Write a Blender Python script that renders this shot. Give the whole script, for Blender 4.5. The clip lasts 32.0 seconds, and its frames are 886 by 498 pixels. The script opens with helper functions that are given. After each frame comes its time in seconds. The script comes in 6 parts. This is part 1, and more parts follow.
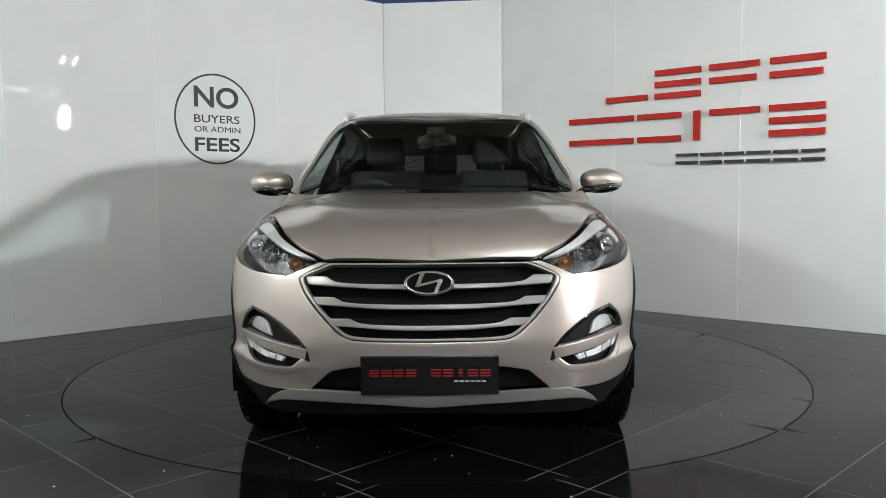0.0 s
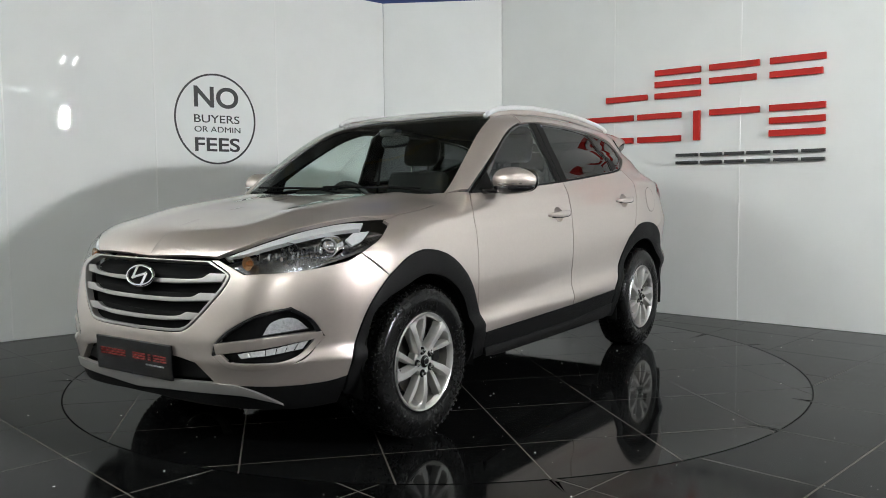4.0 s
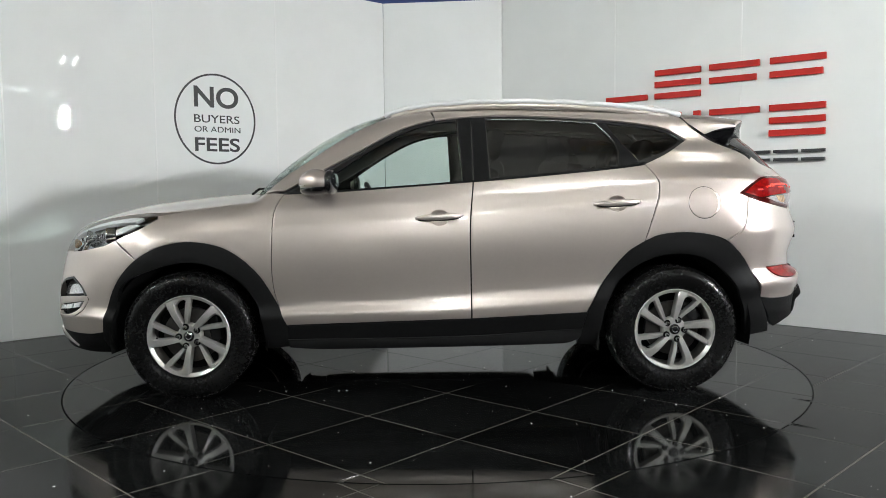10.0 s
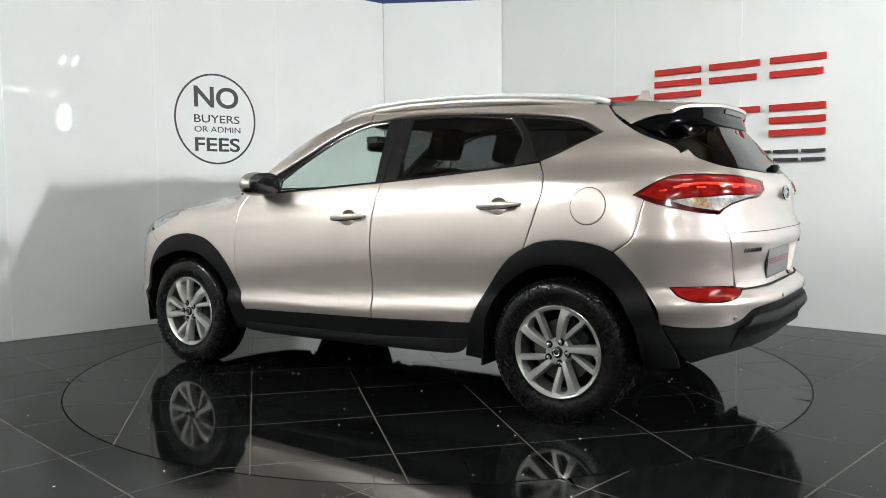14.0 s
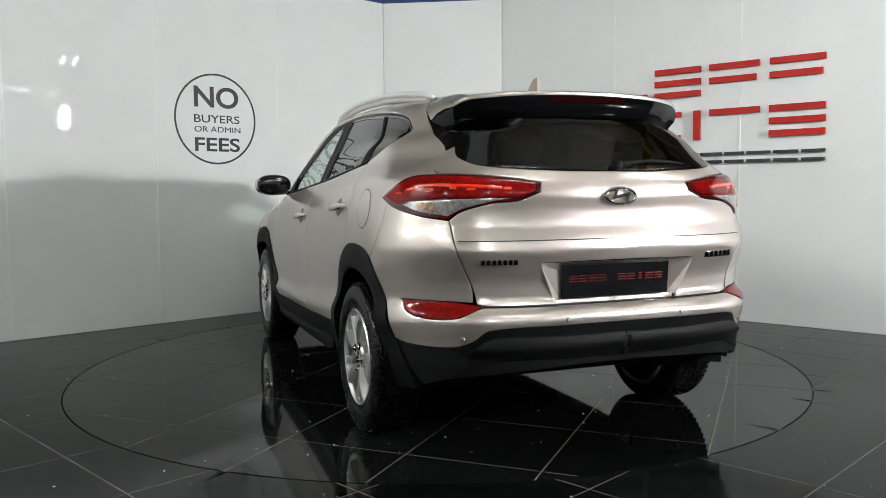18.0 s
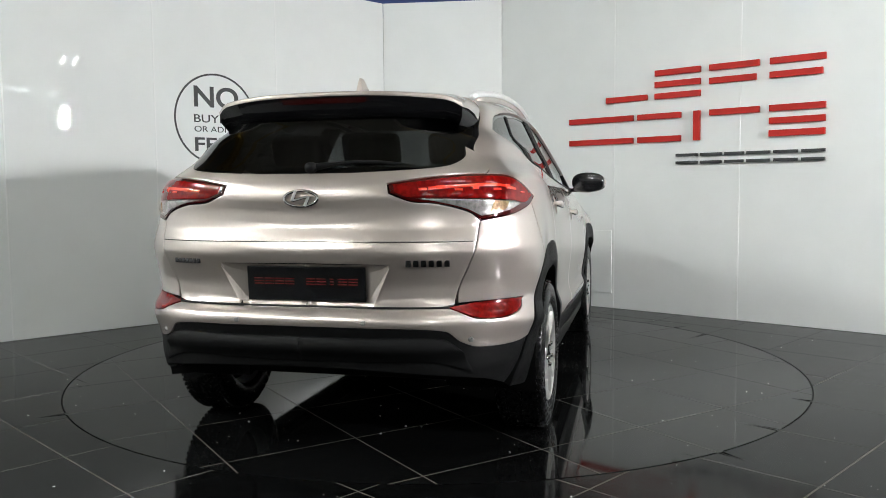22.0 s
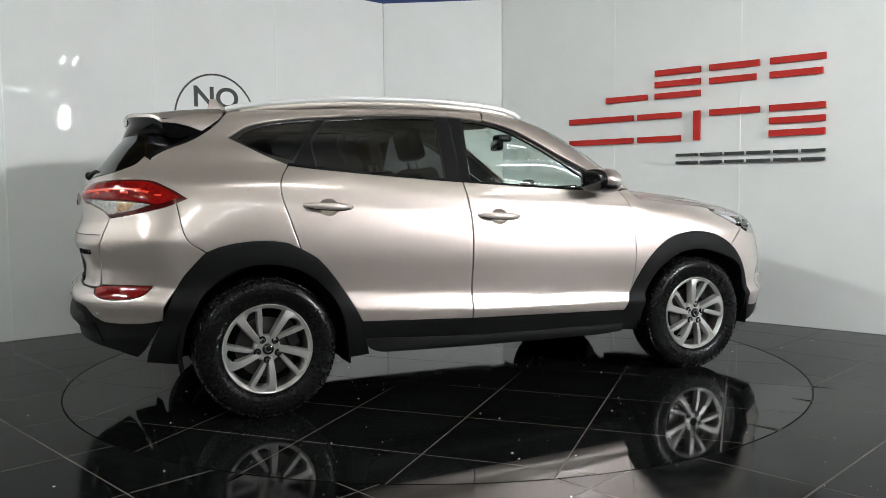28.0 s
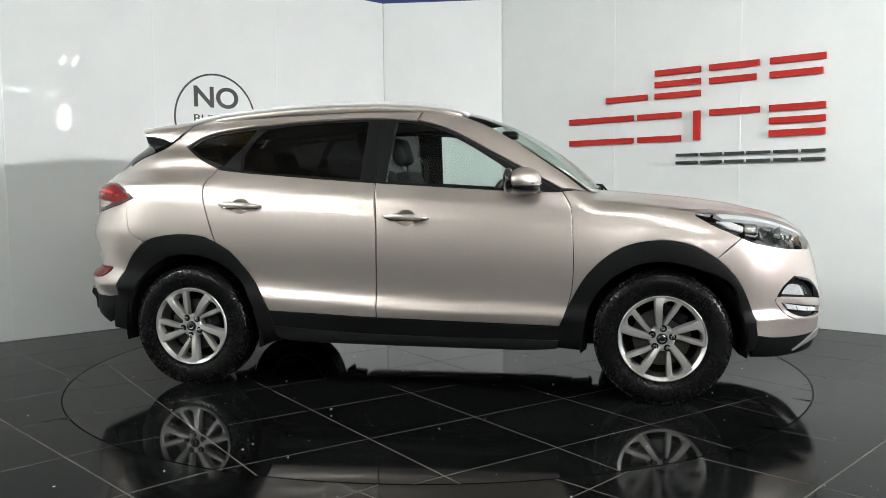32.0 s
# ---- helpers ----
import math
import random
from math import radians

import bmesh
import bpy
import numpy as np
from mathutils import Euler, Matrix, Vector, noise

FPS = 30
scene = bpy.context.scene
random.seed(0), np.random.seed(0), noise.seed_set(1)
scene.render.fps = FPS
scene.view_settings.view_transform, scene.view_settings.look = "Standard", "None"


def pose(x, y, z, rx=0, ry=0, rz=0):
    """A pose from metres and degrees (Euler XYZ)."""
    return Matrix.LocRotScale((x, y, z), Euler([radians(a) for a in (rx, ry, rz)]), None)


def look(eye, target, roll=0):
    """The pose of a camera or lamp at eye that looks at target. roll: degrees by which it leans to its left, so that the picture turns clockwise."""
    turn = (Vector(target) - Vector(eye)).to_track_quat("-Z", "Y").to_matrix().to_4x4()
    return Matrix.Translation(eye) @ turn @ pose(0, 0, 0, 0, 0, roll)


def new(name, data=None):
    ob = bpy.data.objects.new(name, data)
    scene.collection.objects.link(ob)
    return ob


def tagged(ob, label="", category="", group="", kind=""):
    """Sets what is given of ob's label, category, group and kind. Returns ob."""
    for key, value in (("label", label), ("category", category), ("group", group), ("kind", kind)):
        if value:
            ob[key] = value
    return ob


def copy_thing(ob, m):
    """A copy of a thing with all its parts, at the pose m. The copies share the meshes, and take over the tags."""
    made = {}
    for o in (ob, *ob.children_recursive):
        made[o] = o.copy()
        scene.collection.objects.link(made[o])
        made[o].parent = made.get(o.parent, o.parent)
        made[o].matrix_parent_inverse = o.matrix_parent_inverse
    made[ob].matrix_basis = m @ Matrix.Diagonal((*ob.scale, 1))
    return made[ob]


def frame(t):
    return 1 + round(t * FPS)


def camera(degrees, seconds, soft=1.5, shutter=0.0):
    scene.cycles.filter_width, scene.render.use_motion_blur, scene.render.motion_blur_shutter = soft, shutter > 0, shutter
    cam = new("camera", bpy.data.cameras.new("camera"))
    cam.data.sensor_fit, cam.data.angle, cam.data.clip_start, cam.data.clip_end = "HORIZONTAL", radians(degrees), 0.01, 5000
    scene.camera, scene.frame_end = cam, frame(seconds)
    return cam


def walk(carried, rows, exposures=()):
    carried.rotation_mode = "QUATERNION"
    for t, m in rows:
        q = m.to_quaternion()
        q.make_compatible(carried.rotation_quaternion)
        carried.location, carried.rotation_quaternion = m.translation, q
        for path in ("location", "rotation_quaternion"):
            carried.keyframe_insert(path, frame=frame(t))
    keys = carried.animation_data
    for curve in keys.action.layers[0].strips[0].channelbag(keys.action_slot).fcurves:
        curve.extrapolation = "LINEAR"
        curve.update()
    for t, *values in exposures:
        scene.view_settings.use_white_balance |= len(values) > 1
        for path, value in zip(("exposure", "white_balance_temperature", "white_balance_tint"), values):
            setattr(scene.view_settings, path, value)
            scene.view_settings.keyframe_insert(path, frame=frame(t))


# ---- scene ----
# ---- camera ----
cam = camera(57.29, 32.0, soft=0.9)
EYE = look((0.0, -5.311, 1.128), (0.0372, -0.0147, 0.7466), -0.51)
walk(cam, [(0, EYE), (32, EYE)],
     exposures=[(0, -0.14), (1, -0.24), (3, -0.25), (6, -0.10), (8, -0.11), (9, -0.14), (10, -0.06), (11, 0.19), (13, 0.18), (17, 0.12), (18, -0.12), (19, -0.28), (20, -0.16), (22, 0.0), (24, -0.37), (25, -0.22), (28, -0.20), (30, 0.03), (32, 0.13)])

# ---- world and lights ----
world = bpy.data.worlds.new("world")
scene.world = world
world.use_nodes = True
world.node_tree.nodes["Background"].inputs["Color"].default_value = (0.50, 0.53, 0.55, 1)
world.node_tree.nodes["Background"].inputs["Strength"].default_value = 0.05
scene.view_settings.exposure = 0.0


# twin fluorescent battens under the hall's roof: two near the stand, a row behind the camera, added fill on the left,
# the others far off
BATTENS = [(1.35, -3.40, 4.20, 20, 0.3), (4.0, -1.80, 4.50, 20, 0.2), (0.4, -8.4, 4.20, 20, 0.3), (3.2, -8.4, 4.20, 20, 0.2), (6.6, -8.4, 4.20, 20, 0.2),
           # four with x below -4 are added, unseen fill for wall and flank
           (-6.5, -4.2, 5.05, 70, 2.2), (-6.4, -2.2, 5.05, 80, 2.2), (-6.4, -8.4, 5.05, 60, 1.0), (0.4, -12.8, 4.20, 20, 1.0), (-4.8, -7.6, 4.40, 20, 1.0), (4.6, -12.8, 4.20, 20, 0.2),
           (8.7, -5.7, 4.20, -35, 0.3), (13.6, -10.2, 4.20, -20, 0.3), (14.5, -9.7, 4.20, -52, 0.3), (11.7, -0.1, 4.20, -14, 0.3), (16.2, -1.2, 4.20, -14, 0.3), (19.5, -12.5, 4.20, -40, 0.2)]
TUBE_GLOW = 305.0
# one bright flood lamp stands far off and throws the car's shadow on the display wall
FLOOD_AT, FLOOD_AIM, FLOOD_GLOW = (6.35, -4.45, 2.65), (-2.0, 1.0, 0.9), 2950.0

# ---- materials ----


def material(name, base, rough=0.5, metal=0.0, coat=0.0, coat_rough=0.03, grain=0.0, grain_scale=40.0, bump=0.0, bump_scale=200.0, rough_var=0.0,
             spec=0.5, aniso=0.0):
    m = bpy.data.materials.new(name)
    m.use_nodes = True
    nt = m.node_tree
    b = nt.nodes["Principled BSDF"]
    b.inputs["Base Color"].default_value = (*base, 1)
    b.inputs["Roughness"].default_value = rough
    b.inputs["Metallic"].default_value = metal
    b.inputs["Coat Weight"].default_value = coat
    b.inputs["Coat Roughness"].default_value = coat_rough
    b.inputs["Coat IOR"].default_value = 1.6
    b.inputs["Specular IOR Level"].default_value = spec
    co = nt.nodes.new("ShaderNodeTexCoord")
    if grain or rough_var:
        big = nt.nodes.new("ShaderNodeTexNoise")
        big.inputs["Scale"].default_value = grain_scale * 0.06
        big.inputs["Detail"].default_value = 6
        fine = nt.nodes.new("ShaderNodeTexNoise")
        fine.inputs["Scale"].default_value = grain_scale
        fine.inputs["Detail"].default_value = 4
        for n in (big, fine):
            nt.links.new(co.outputs["Object"], n.inputs["Vector"])
        mix = nt.nodes.new("ShaderNodeMath")
        mix.operation = "ADD"
        nt.links.new(big.outputs["Fac"], mix.inputs[0])
        nt.links.new(fine.outputs["Fac"], mix.inputs[1])
        if grain:
            ramp = nt.nodes.new("ShaderNodeMapRange")
            ramp.inputs["From Min"].default_value, ramp.inputs["From Max"].default_value = 0.7, 1.3
            ramp.inputs["To Min"].default_value, ramp.inputs["To Max"].default_value = 1 - grain, 1 + grain
            nt.links.new(mix.outputs[0], ramp.inputs["Value"])
            col = nt.nodes.new("ShaderNodeVectorMath")
            col.operation = "SCALE"
            col.inputs[0].default_value = base
            nt.links.new(ramp.outputs[0], col.inputs["Scale"])
            nt.links.new(col.outputs[0], b.inputs["Base Color"])
        if rough_var:
            rr = nt.nodes.new("ShaderNodeMapRange")
            rr.inputs["From Min"].default_value, rr.inputs["From Max"].default_value = 0.7, 1.3
            rr.inputs["To Min"].default_value, rr.inputs["To Max"].default_value = max(0.0, rough - rough_var), rough + rough_var
            nt.links.new(mix.outputs[0], rr.inputs["Value"])
            nt.links.new(rr.outputs[0], b.inputs["Roughness"])
    if bump:
        n = nt.nodes.new("ShaderNodeTexNoise")
        n.inputs["Scale"].default_value = bump_scale
        n.inputs["Detail"].default_value = 3
        nt.links.new(co.outputs["Object"], n.inputs["Vector"])
        bp = nt.nodes.new("ShaderNodeBump")
        bp.inputs["Strength"].default_value = bump
        bp.inputs["Distance"].default_value = 0.002
        nt.links.new(n.outputs["Fac"], bp.inputs["Height"])
        nt.links.new(bp.outputs[0], b.inputs["Normal"])
    return m


def glass(name, tint, gloss_rough=0.0):
    """A thin pane: tinted see-through with a Fresnel sheen."""
    m = bpy.data.materials.new(name)
    m.use_nodes = True
    nt = m.node_tree
    nt.nodes.remove(nt.nodes["Principled BSDF"])
    out = nt.nodes["Material Output"]
    tr = nt.nodes.new("ShaderNodeBsdfTransparent")
    tr.inputs["Color"].default_value = (*tint, 1)
    gl = nt.nodes.new("ShaderNodeBsdfGlossy")
    gl.inputs["Roughness"].default_value = gloss_rough
    face = nt.nodes.new("ShaderNodeLayerWeight")
    face.inputs["Blend"].default_value = 0.5
    steep = nt.nodes.new("ShaderNodeMath")
    steep.operation = "POWER"
    steep.inputs[1].default_value = 5.0
    nt.links.new(face.outputs["Facing"], steep.inputs[0])
    fr = nt.nodes.new("ShaderNodeMapRange")
    fr.inputs["To Min"].default_value = 0.06
    nt.links.new(steep.outputs[0], fr.inputs["Value"])
    mx = nt.nodes.new("ShaderNodeMixShader")
    nt.links.new(fr.outputs[0], mx.inputs[0])
    nt.links.new(tr.outputs[0], mx.inputs[1])
    nt.links.new(gl.outputs[0], mx.inputs[2])
    nt.links.new(mx.outputs[0], out.inputs["Surface"])
    return m


PAINT = material("champagne_metallic_paint", (0.578, 0.510, 0.468), 0.32, 0.74, 1.0, 0.012, grain=0.02, grain_scale=60)
TRIM = material("black_textured_plastic", (0.0062, 0.0062, 0.0064), 0.50, grain=0.2, grain_scale=60, bump=0.25, bump_scale=900, spec=0.09)
GLOSS = material("gloss_black_plastic", (0.008, 0.008, 0.009), 0.10, coat=0.5)
SPOILERBLACK = material("deep_gloss_black", (0.004, 0.004, 0.0045), 0.07, spec=0.16)
# black plastic; also painted shade for gaps, nut wells and recesses
DARK = material("black_plastic_and_shade", (0.005, 0.005, 0.005), 0.8, spec=0.08)
LAMPBUCKET = material("lamp_bucket", (0.20, 0.20, 0.205), 0.20, 0.9, grain=0.9, grain_scale=70)
RUBBER = material("tyre_rubber", (0.0045, 0.0045, 0.0045), 0.26, grain=0.25, grain_scale=60, bump=0.06, bump_scale=300, rough_var=0.05, spec=0.17)
ALLOY = material("silver_painted_alloy", (0.58, 0.57, 0.55), 0.28, 0.75, 0.6, grain=0.08, grain_scale=25)
# darker copy of the alloy, shade inside the rim put into its colour
ALLOY_DARK = material("shade_darkened_alloy", (0.27, 0.26, 0.24), 0.5, 0.8, grain=0.2, grain_scale=30)
CHROME = material("chrome", (0.85, 0.85, 0.86), 0.06, 1.0)
SATIN = material("satin_silver_plastic", (0.38, 0.37, 0.355), 0.32, 0.6, 0.3)
LAMPWHITE = material("silvered_lamp_strip", (0.72, 0.72, 0.72), 0.35, 0.25, 0.5)
LEDCELL = material("clear_led_cell", (0.80, 0.80, 0.81), 0.22, 0.5, 0.8, grain=0.25, grain_scale=90)
RAIL = material("satin_aluminium", (0.74, 0.74, 0.74), 0.38, 0.35)
REDLENS = material("red_lamp_plastic", (0.17, 0.0035, 0.003), 0.08, 0.0, 0.0, grain=0.5, grain_scale=45, spec=0.25)
REDDARK = material("dark_red_lamp_plastic", (0.055, 0.002, 0.002), 0.08, 0.0, 0.6, spec=0.3)
BRAKELAMP = material("smoked_red_plastic", (0.02, 0.001, 0.001), 0.1, 0.0, 0.5, spec=0.3)
LENSWHITE = material("clear_ribbed_lens", (0.40, 0.38, 0.37), 0.18, 0.5, 1.0, grain=0.5, grain_scale=70)
AMBER = material("amber_bulb_glass", (0.50, 0.20, 0.07), 0.2, 0.0, 0.5)
AMBERLENS = material("amber_ribbed_lens", (0.42, 0.27, 0.15), 0.15, 0.2, 1.0, grain=0.6, grain_scale=80)
REFLECT = material("lamp_reflector_chrome", (0.70, 0.70, 0.72), 0.12, 1.0, grain=0.3, grain_scale=30)
LAMPCLEAR = glass("clear_lamp_lens", (0.93, 0.94, 0.95))
GLASS = glass("clear_green_tinted_glass", (0.80, 0.88, 0.85))
PRIVACY = glass("privacy_tinted_glass", (0.10, 0.105, 0.11))
REARGLASS = glass("dark_rear_glass", (0.05, 0.052, 0.054))
SEATCLOTH = material("charcoal_seat_cloth", (0.012, 0.012, 0.013), 0.9, grain=0.3, grain_scale=80)
CABINPLASTIC = material("black_cabin_plastic", (0.025, 0.025, 0.026), 0.6, grain=0.15, grain_scale=40)
# tone lowered to stand in for the dark hall it would mirror
MIRROR = material("reflection_darkened_mirror", (0.22, 0.22, 0.23), 0.03, 1.0)
HEADLINER = material("grey_headliner_cloth", (0.30, 0.29, 0.27), 0.95, grain=0.1, grain_scale=90)
DISC = material("brake_disc_steel", (0.10, 0.095, 0.09), 0.4, 1.0, grain=0.2, grain_scale=40)
RED = material("red_acrylic", (0.46, 0.016, 0.010), 0.5, spec=0.25, grain=0.08, grain_scale=8)
BLACK = material("black_vinyl", (0.018, 0.019, 0.021), 0.45)
PLATERED = material("red_print", (0.24, 0.012, 0.010), 0.4)
PLATEGREY = material("grey_print", (0.45, 0.45, 0.45), 0.4)
WALLWHITE = material("white_gloss_laminate", (0.77, 0.785, 0.775), 0.010, grain=0.025, grain_scale=3, spec=0.3)
SEAM = material("pale_grey_panel_trim", (0.55, 0.56, 0.56), 0.4)
JOINT = material("white_joint_trim", (0.78, 0.79, 0.78), 0.3)
HALLWALL = material("pale_hall_wall", (0.50, 0.50, 0.49), 0.8, grain=0.15, grain_scale=6)
HALLDADO = material("added_dark_dado", (0.05, 0.05, 0.05), 0.7, grain=0.15, grain_scale=6)
CEILINGM = material("dark_hall_ceiling", (0.26, 0.245, 0.21), 0.85, grain=0.25, grain_scale=5)
BLUE = material("blue_painted_steel", (0.014, 0.04, 0.17), 0.45, grain=0.1, grain_scale=10)
YELLOW = material("yellow_painted_steel", (0.30, 0.20, 0.035), 0.5, grain=0.15, grain_scale=10)
WHITEPAINT = material("white_enamel", (0.8, 0.8, 0.78), 0.4)
SPECK = material("pale_grit", (0.62, 0.62, 0.60), 0.6)
SEAMBLACK = material("black_ring_gap", (0.004, 0.004, 0.004), 0.9)


def tile_material(name, rough, ior):
    """Polished black tile with smears, dust and tile-to-tile change."""
    m = material(name, (0.0045, 0.0047, 0.0047), rough, grain=0.45, grain_scale=9, rough_var=rough * 0.5)
    nt = m.node_tree
    b = nt.nodes["Principled BSDF"]
    b.inputs["IOR"].default_value = ior
    info = nt.nodes.new("ShaderNodeObjectInfo")
    mul = nt.nodes.new("ShaderNodeMapRange")
    mul.inputs["To Min"].default_value, mul.inputs["To Max"].default_value = 0.75, 1.3
    nt.links.new(info.outputs["Random"], mul.inputs["Value"])
    old = b.inputs["Base Color"].links[0].from_socket
    sc = nt.nodes.new("ShaderNodeVectorMath")
    sc.operation = "SCALE"
    nt.links.new(old, sc.inputs[0])
    nt.links.new(mul.outputs[0], sc.inputs["Scale"])
    nt.links.new(sc.outputs[0], b.inputs["Base Color"])
    return m


def glowing(name, colour, strength):
    m = bpy.data.materials.new(name)
    m.use_nodes = True
    b = m.node_tree.nodes["Principled BSDF"]
    b.inputs["Base Color"].default_value = (0.8, 0.8, 0.8, 1)
    b.inputs["Emission Color"].default_value = (*colour, 1)
    b.inputs["Emission Strength"].default_value = strength
    return m


TUBES = {k: glowing("lit_fluorescent_tube", (0.95, 1.0, 0.985), TUBE_GLOW * k) for k in (0.2, 0.3, 1.0, 2.2)}

FLOODFACE = glowing("lit_flood_lamp_face", (0.96, 0.98, 1.0), FLOOD_GLOW)


def tiled_sheet(name, size, turn, u0, v0, rough, ior):
    """The far floor: the same black tiles and pale joints carried on as a fine pattern."""
    m = tile_material(name, rough, ior)
    nt = m.node_tree
    b = nt.nodes["Principled BSDF"]
    co = nt.nodes.new("ShaderNodeTexCoord")
    rot = nt.nodes.new("ShaderNodeVectorRotate")
    rot.rotation_type = "Z_AXIS"
    rot.inputs["Angle"].default_value = -radians(turn)
    nt.links.new(co.outputs["Object"], rot.inputs["Vector"])
    sep = nt.nodes.new("ShaderNodeSeparateXYZ")
    nt.links.new(rot.outputs[0], sep.inputs[0])
    near = []
    for axis, first in ((0, u0), (1, v0)):
        sh = nt.nodes.new("ShaderNodeMath")
        sh.operation = "SUBTRACT"
        sh.inputs[1].default_value = first
        nt.links.new(sep.outputs[axis], sh.inputs[0])
        pp = nt.nodes.new("ShaderNodeMath")
        pp.operation = "PINGPONG"
        pp.inputs[1].default_value = size / 2
        nt.links.new(sh.outputs[0], pp.inputs[0])
        near.append(pp)
    low = nt.nodes.new("ShaderNodeMath")
    low.operation = "MINIMUM"
    for i, pp in enumerate(near):
        nt.links.new(pp.outputs[0], low.inputs[i])
    cut = nt.nodes.new("ShaderNodeMath")
    cut.operation = "LESS_THAN"
    cut.inputs[1].default_value = 0.0036
    nt.links.new(low.outputs[0], cut.inputs[0])
    mix = nt.nodes.new("ShaderNodeMix")
    mix.data_type = "RGBA"
    old = b.inputs["Base Color"].links[0].from_socket
    nt.links.new(cut.outputs[0], mix.inputs["Factor"])
    nt.links.new(old, mix.inputs["A"])
    mix.inputs["B"].default_value = (0.09, 0.084, 0.075, 1)
    nt.links.new(mix.outputs["Result"], b.inputs["Base Color"])
    return m


FLOORSHEET = tiled_sheet("black_tiles_with_pale_joints", 0.616, 44.75, -0.007, -0.204, 0.12, 1.16)
DISCSHEET = tiled_sheet("turntable_tiles_with_pale_joints", 0.602, 46.4, 0.0, 0.0, 0.05, 1.22)
TILE = tile_material("polished_black_tile", 0.05, 1.22)
TILE_DULL = tile_material("dusty_black_tile", 0.11, 1.16)

# ---- building helpers ----


def mesh_from(name, verts, faces, mat, smooth=False, normals=None):
    me = bpy.data.meshes.new(name)
    me.from_pydata([tuple(map(float, v)) for v in verts], [], [tuple(map(int, f)) for f in faces])
    me.materials.append(mat)
    me.shade_smooth() if smooth else me.shade_flat()
    if normals is not None:
        me.normals_split_custom_set_from_vertices([tuple(map(float, n)) for n in normals])
    me.update()
    return me


def put(name, me, parent=None, label=""):
    ob = new(name, me)
    ob.parent = parent
    if parent is not None and parent.name == "car":
        ob.location = SHIFT
    return tagged(ob, label)


def part(name, bm, mat, parent, label="", smooth=False, angle=None):
    """Links a bmesh as one mesh object under a thing or a part."""
    bmesh.ops.recalc_face_normals(bm, faces=bm.faces)
    me = bpy.data.meshes.new(name)
    bm.to_mesh(me)
    bm.free()
    me.materials.append(mat)
    if smooth or angle:
        me.shade_smooth()
        if angle:
            me.set_sharp_from_angle(angle=radians(angle))
    return put(name, me, parent, label)


def box_bm(size, at=(0, 0, 0), bevel=0.0, m=None, segments=2):
    bm = bmesh.new()
    bmesh.ops.create_cube(bm, size=1, matrix=Matrix.Translation(at) @ Matrix.Diagonal((*size, 1)))
    if bevel:
        bmesh.ops.bevel(bm, geom=list(bm.edges), offset=bevel, segments=segments, profile=0.6, affect="EDGES")
    if m:
        bmesh.ops.transform(bm, matrix=m, verts=bm.verts)
    return bm


def moved(bm, m):
    bmesh.ops.transform(bm, matrix=m, verts=bm.verts)
    return bm


def lathe(profile, n=64, a0=0.0, a1=2 * math.pi, closed=True):
    """Spins (radius, y) about the y axis; angle 0 points along x."""
    verts, faces = [], []
    full = abs(a1 - a0 - 2 * math.pi) < 1e-6
    steps = n if full else n + 1
    for i in range(steps):
        a = a0 + (a1 - a0) * i / n
        for r, y in profile:
            verts.append((r * math.cos(a), y, r * math.sin(a)))
    k = len(profile)
    for i in range(n):
        j = (i + 1) % steps
        for q in range(k - 1):
            faces.append((i * k + q, j * k + q, j * k + q + 1, i * k + q + 1))
    bm = bmesh.new()
    vs = [bm.verts.new(v) for v in verts]
    for f in faces:
        bm.faces.new([vs[i] for i in f])
    return bm


def tube_bm(path, radius, n=10, flat=1.0):
    """A round bar along a list of places."""
    bm = bmesh.new()
    rings = []
    p = [Vector(q) for q in path]
    for i, q in enumerate(p):
        d = (p[min(i + 1, len(p) - 1)] - p[max(i - 1, 0)]).normalized()
        side = d.cross(Vector((0, 0, 1)))
        side = side.normalized() if side.length > 1e-4 else Vector((0, 1, 0))
        up = side.cross(d)
        r = radius[i] if isinstance(radius, (list, tuple)) else radius
        rings.append([bm.verts.new(q + side * (r * math.cos(a)) + up * (r * flat * math.sin(a))) for a in [2 * math.pi * k / n for k in range(n)]])
    for a, b in zip(rings, rings[1:]):
        for k in range(n):
            bm.faces.new((a[k], a[(k + 1) % n], b[(k + 1) % n], b[k]))
    bm.faces.new(rings[0])
    bm.faces.new(list(reversed(rings[-1])))
    return bm


SHIFT = Vector((0.0451, 0.0097, 0.0))

# ---- car body surface: smooth implicit forms in the car's space (x forward, y left, z up) ----
def smooth_table(pts, lo, hi, sigma):
    xs = np.linspace(lo, hi, 600)
    p = sorted(pts)
    v = np.interp(xs, [a for a, b in p], [b for a, b in p])
    step = xs[1] - xs[0]
    n = max(1, int(3 * sigma / step))
    k = np.exp(-0.5 * (np.arange(-n, n + 1) * step / sigma) ** 2)
    v = np.convolve(np.concatenate([2 * v[0] - v[n:0:-1], v, 2 * v[-1] - v[-2:-n - 2:-1]]), k / k.sum(), "valid")
    return xs, v


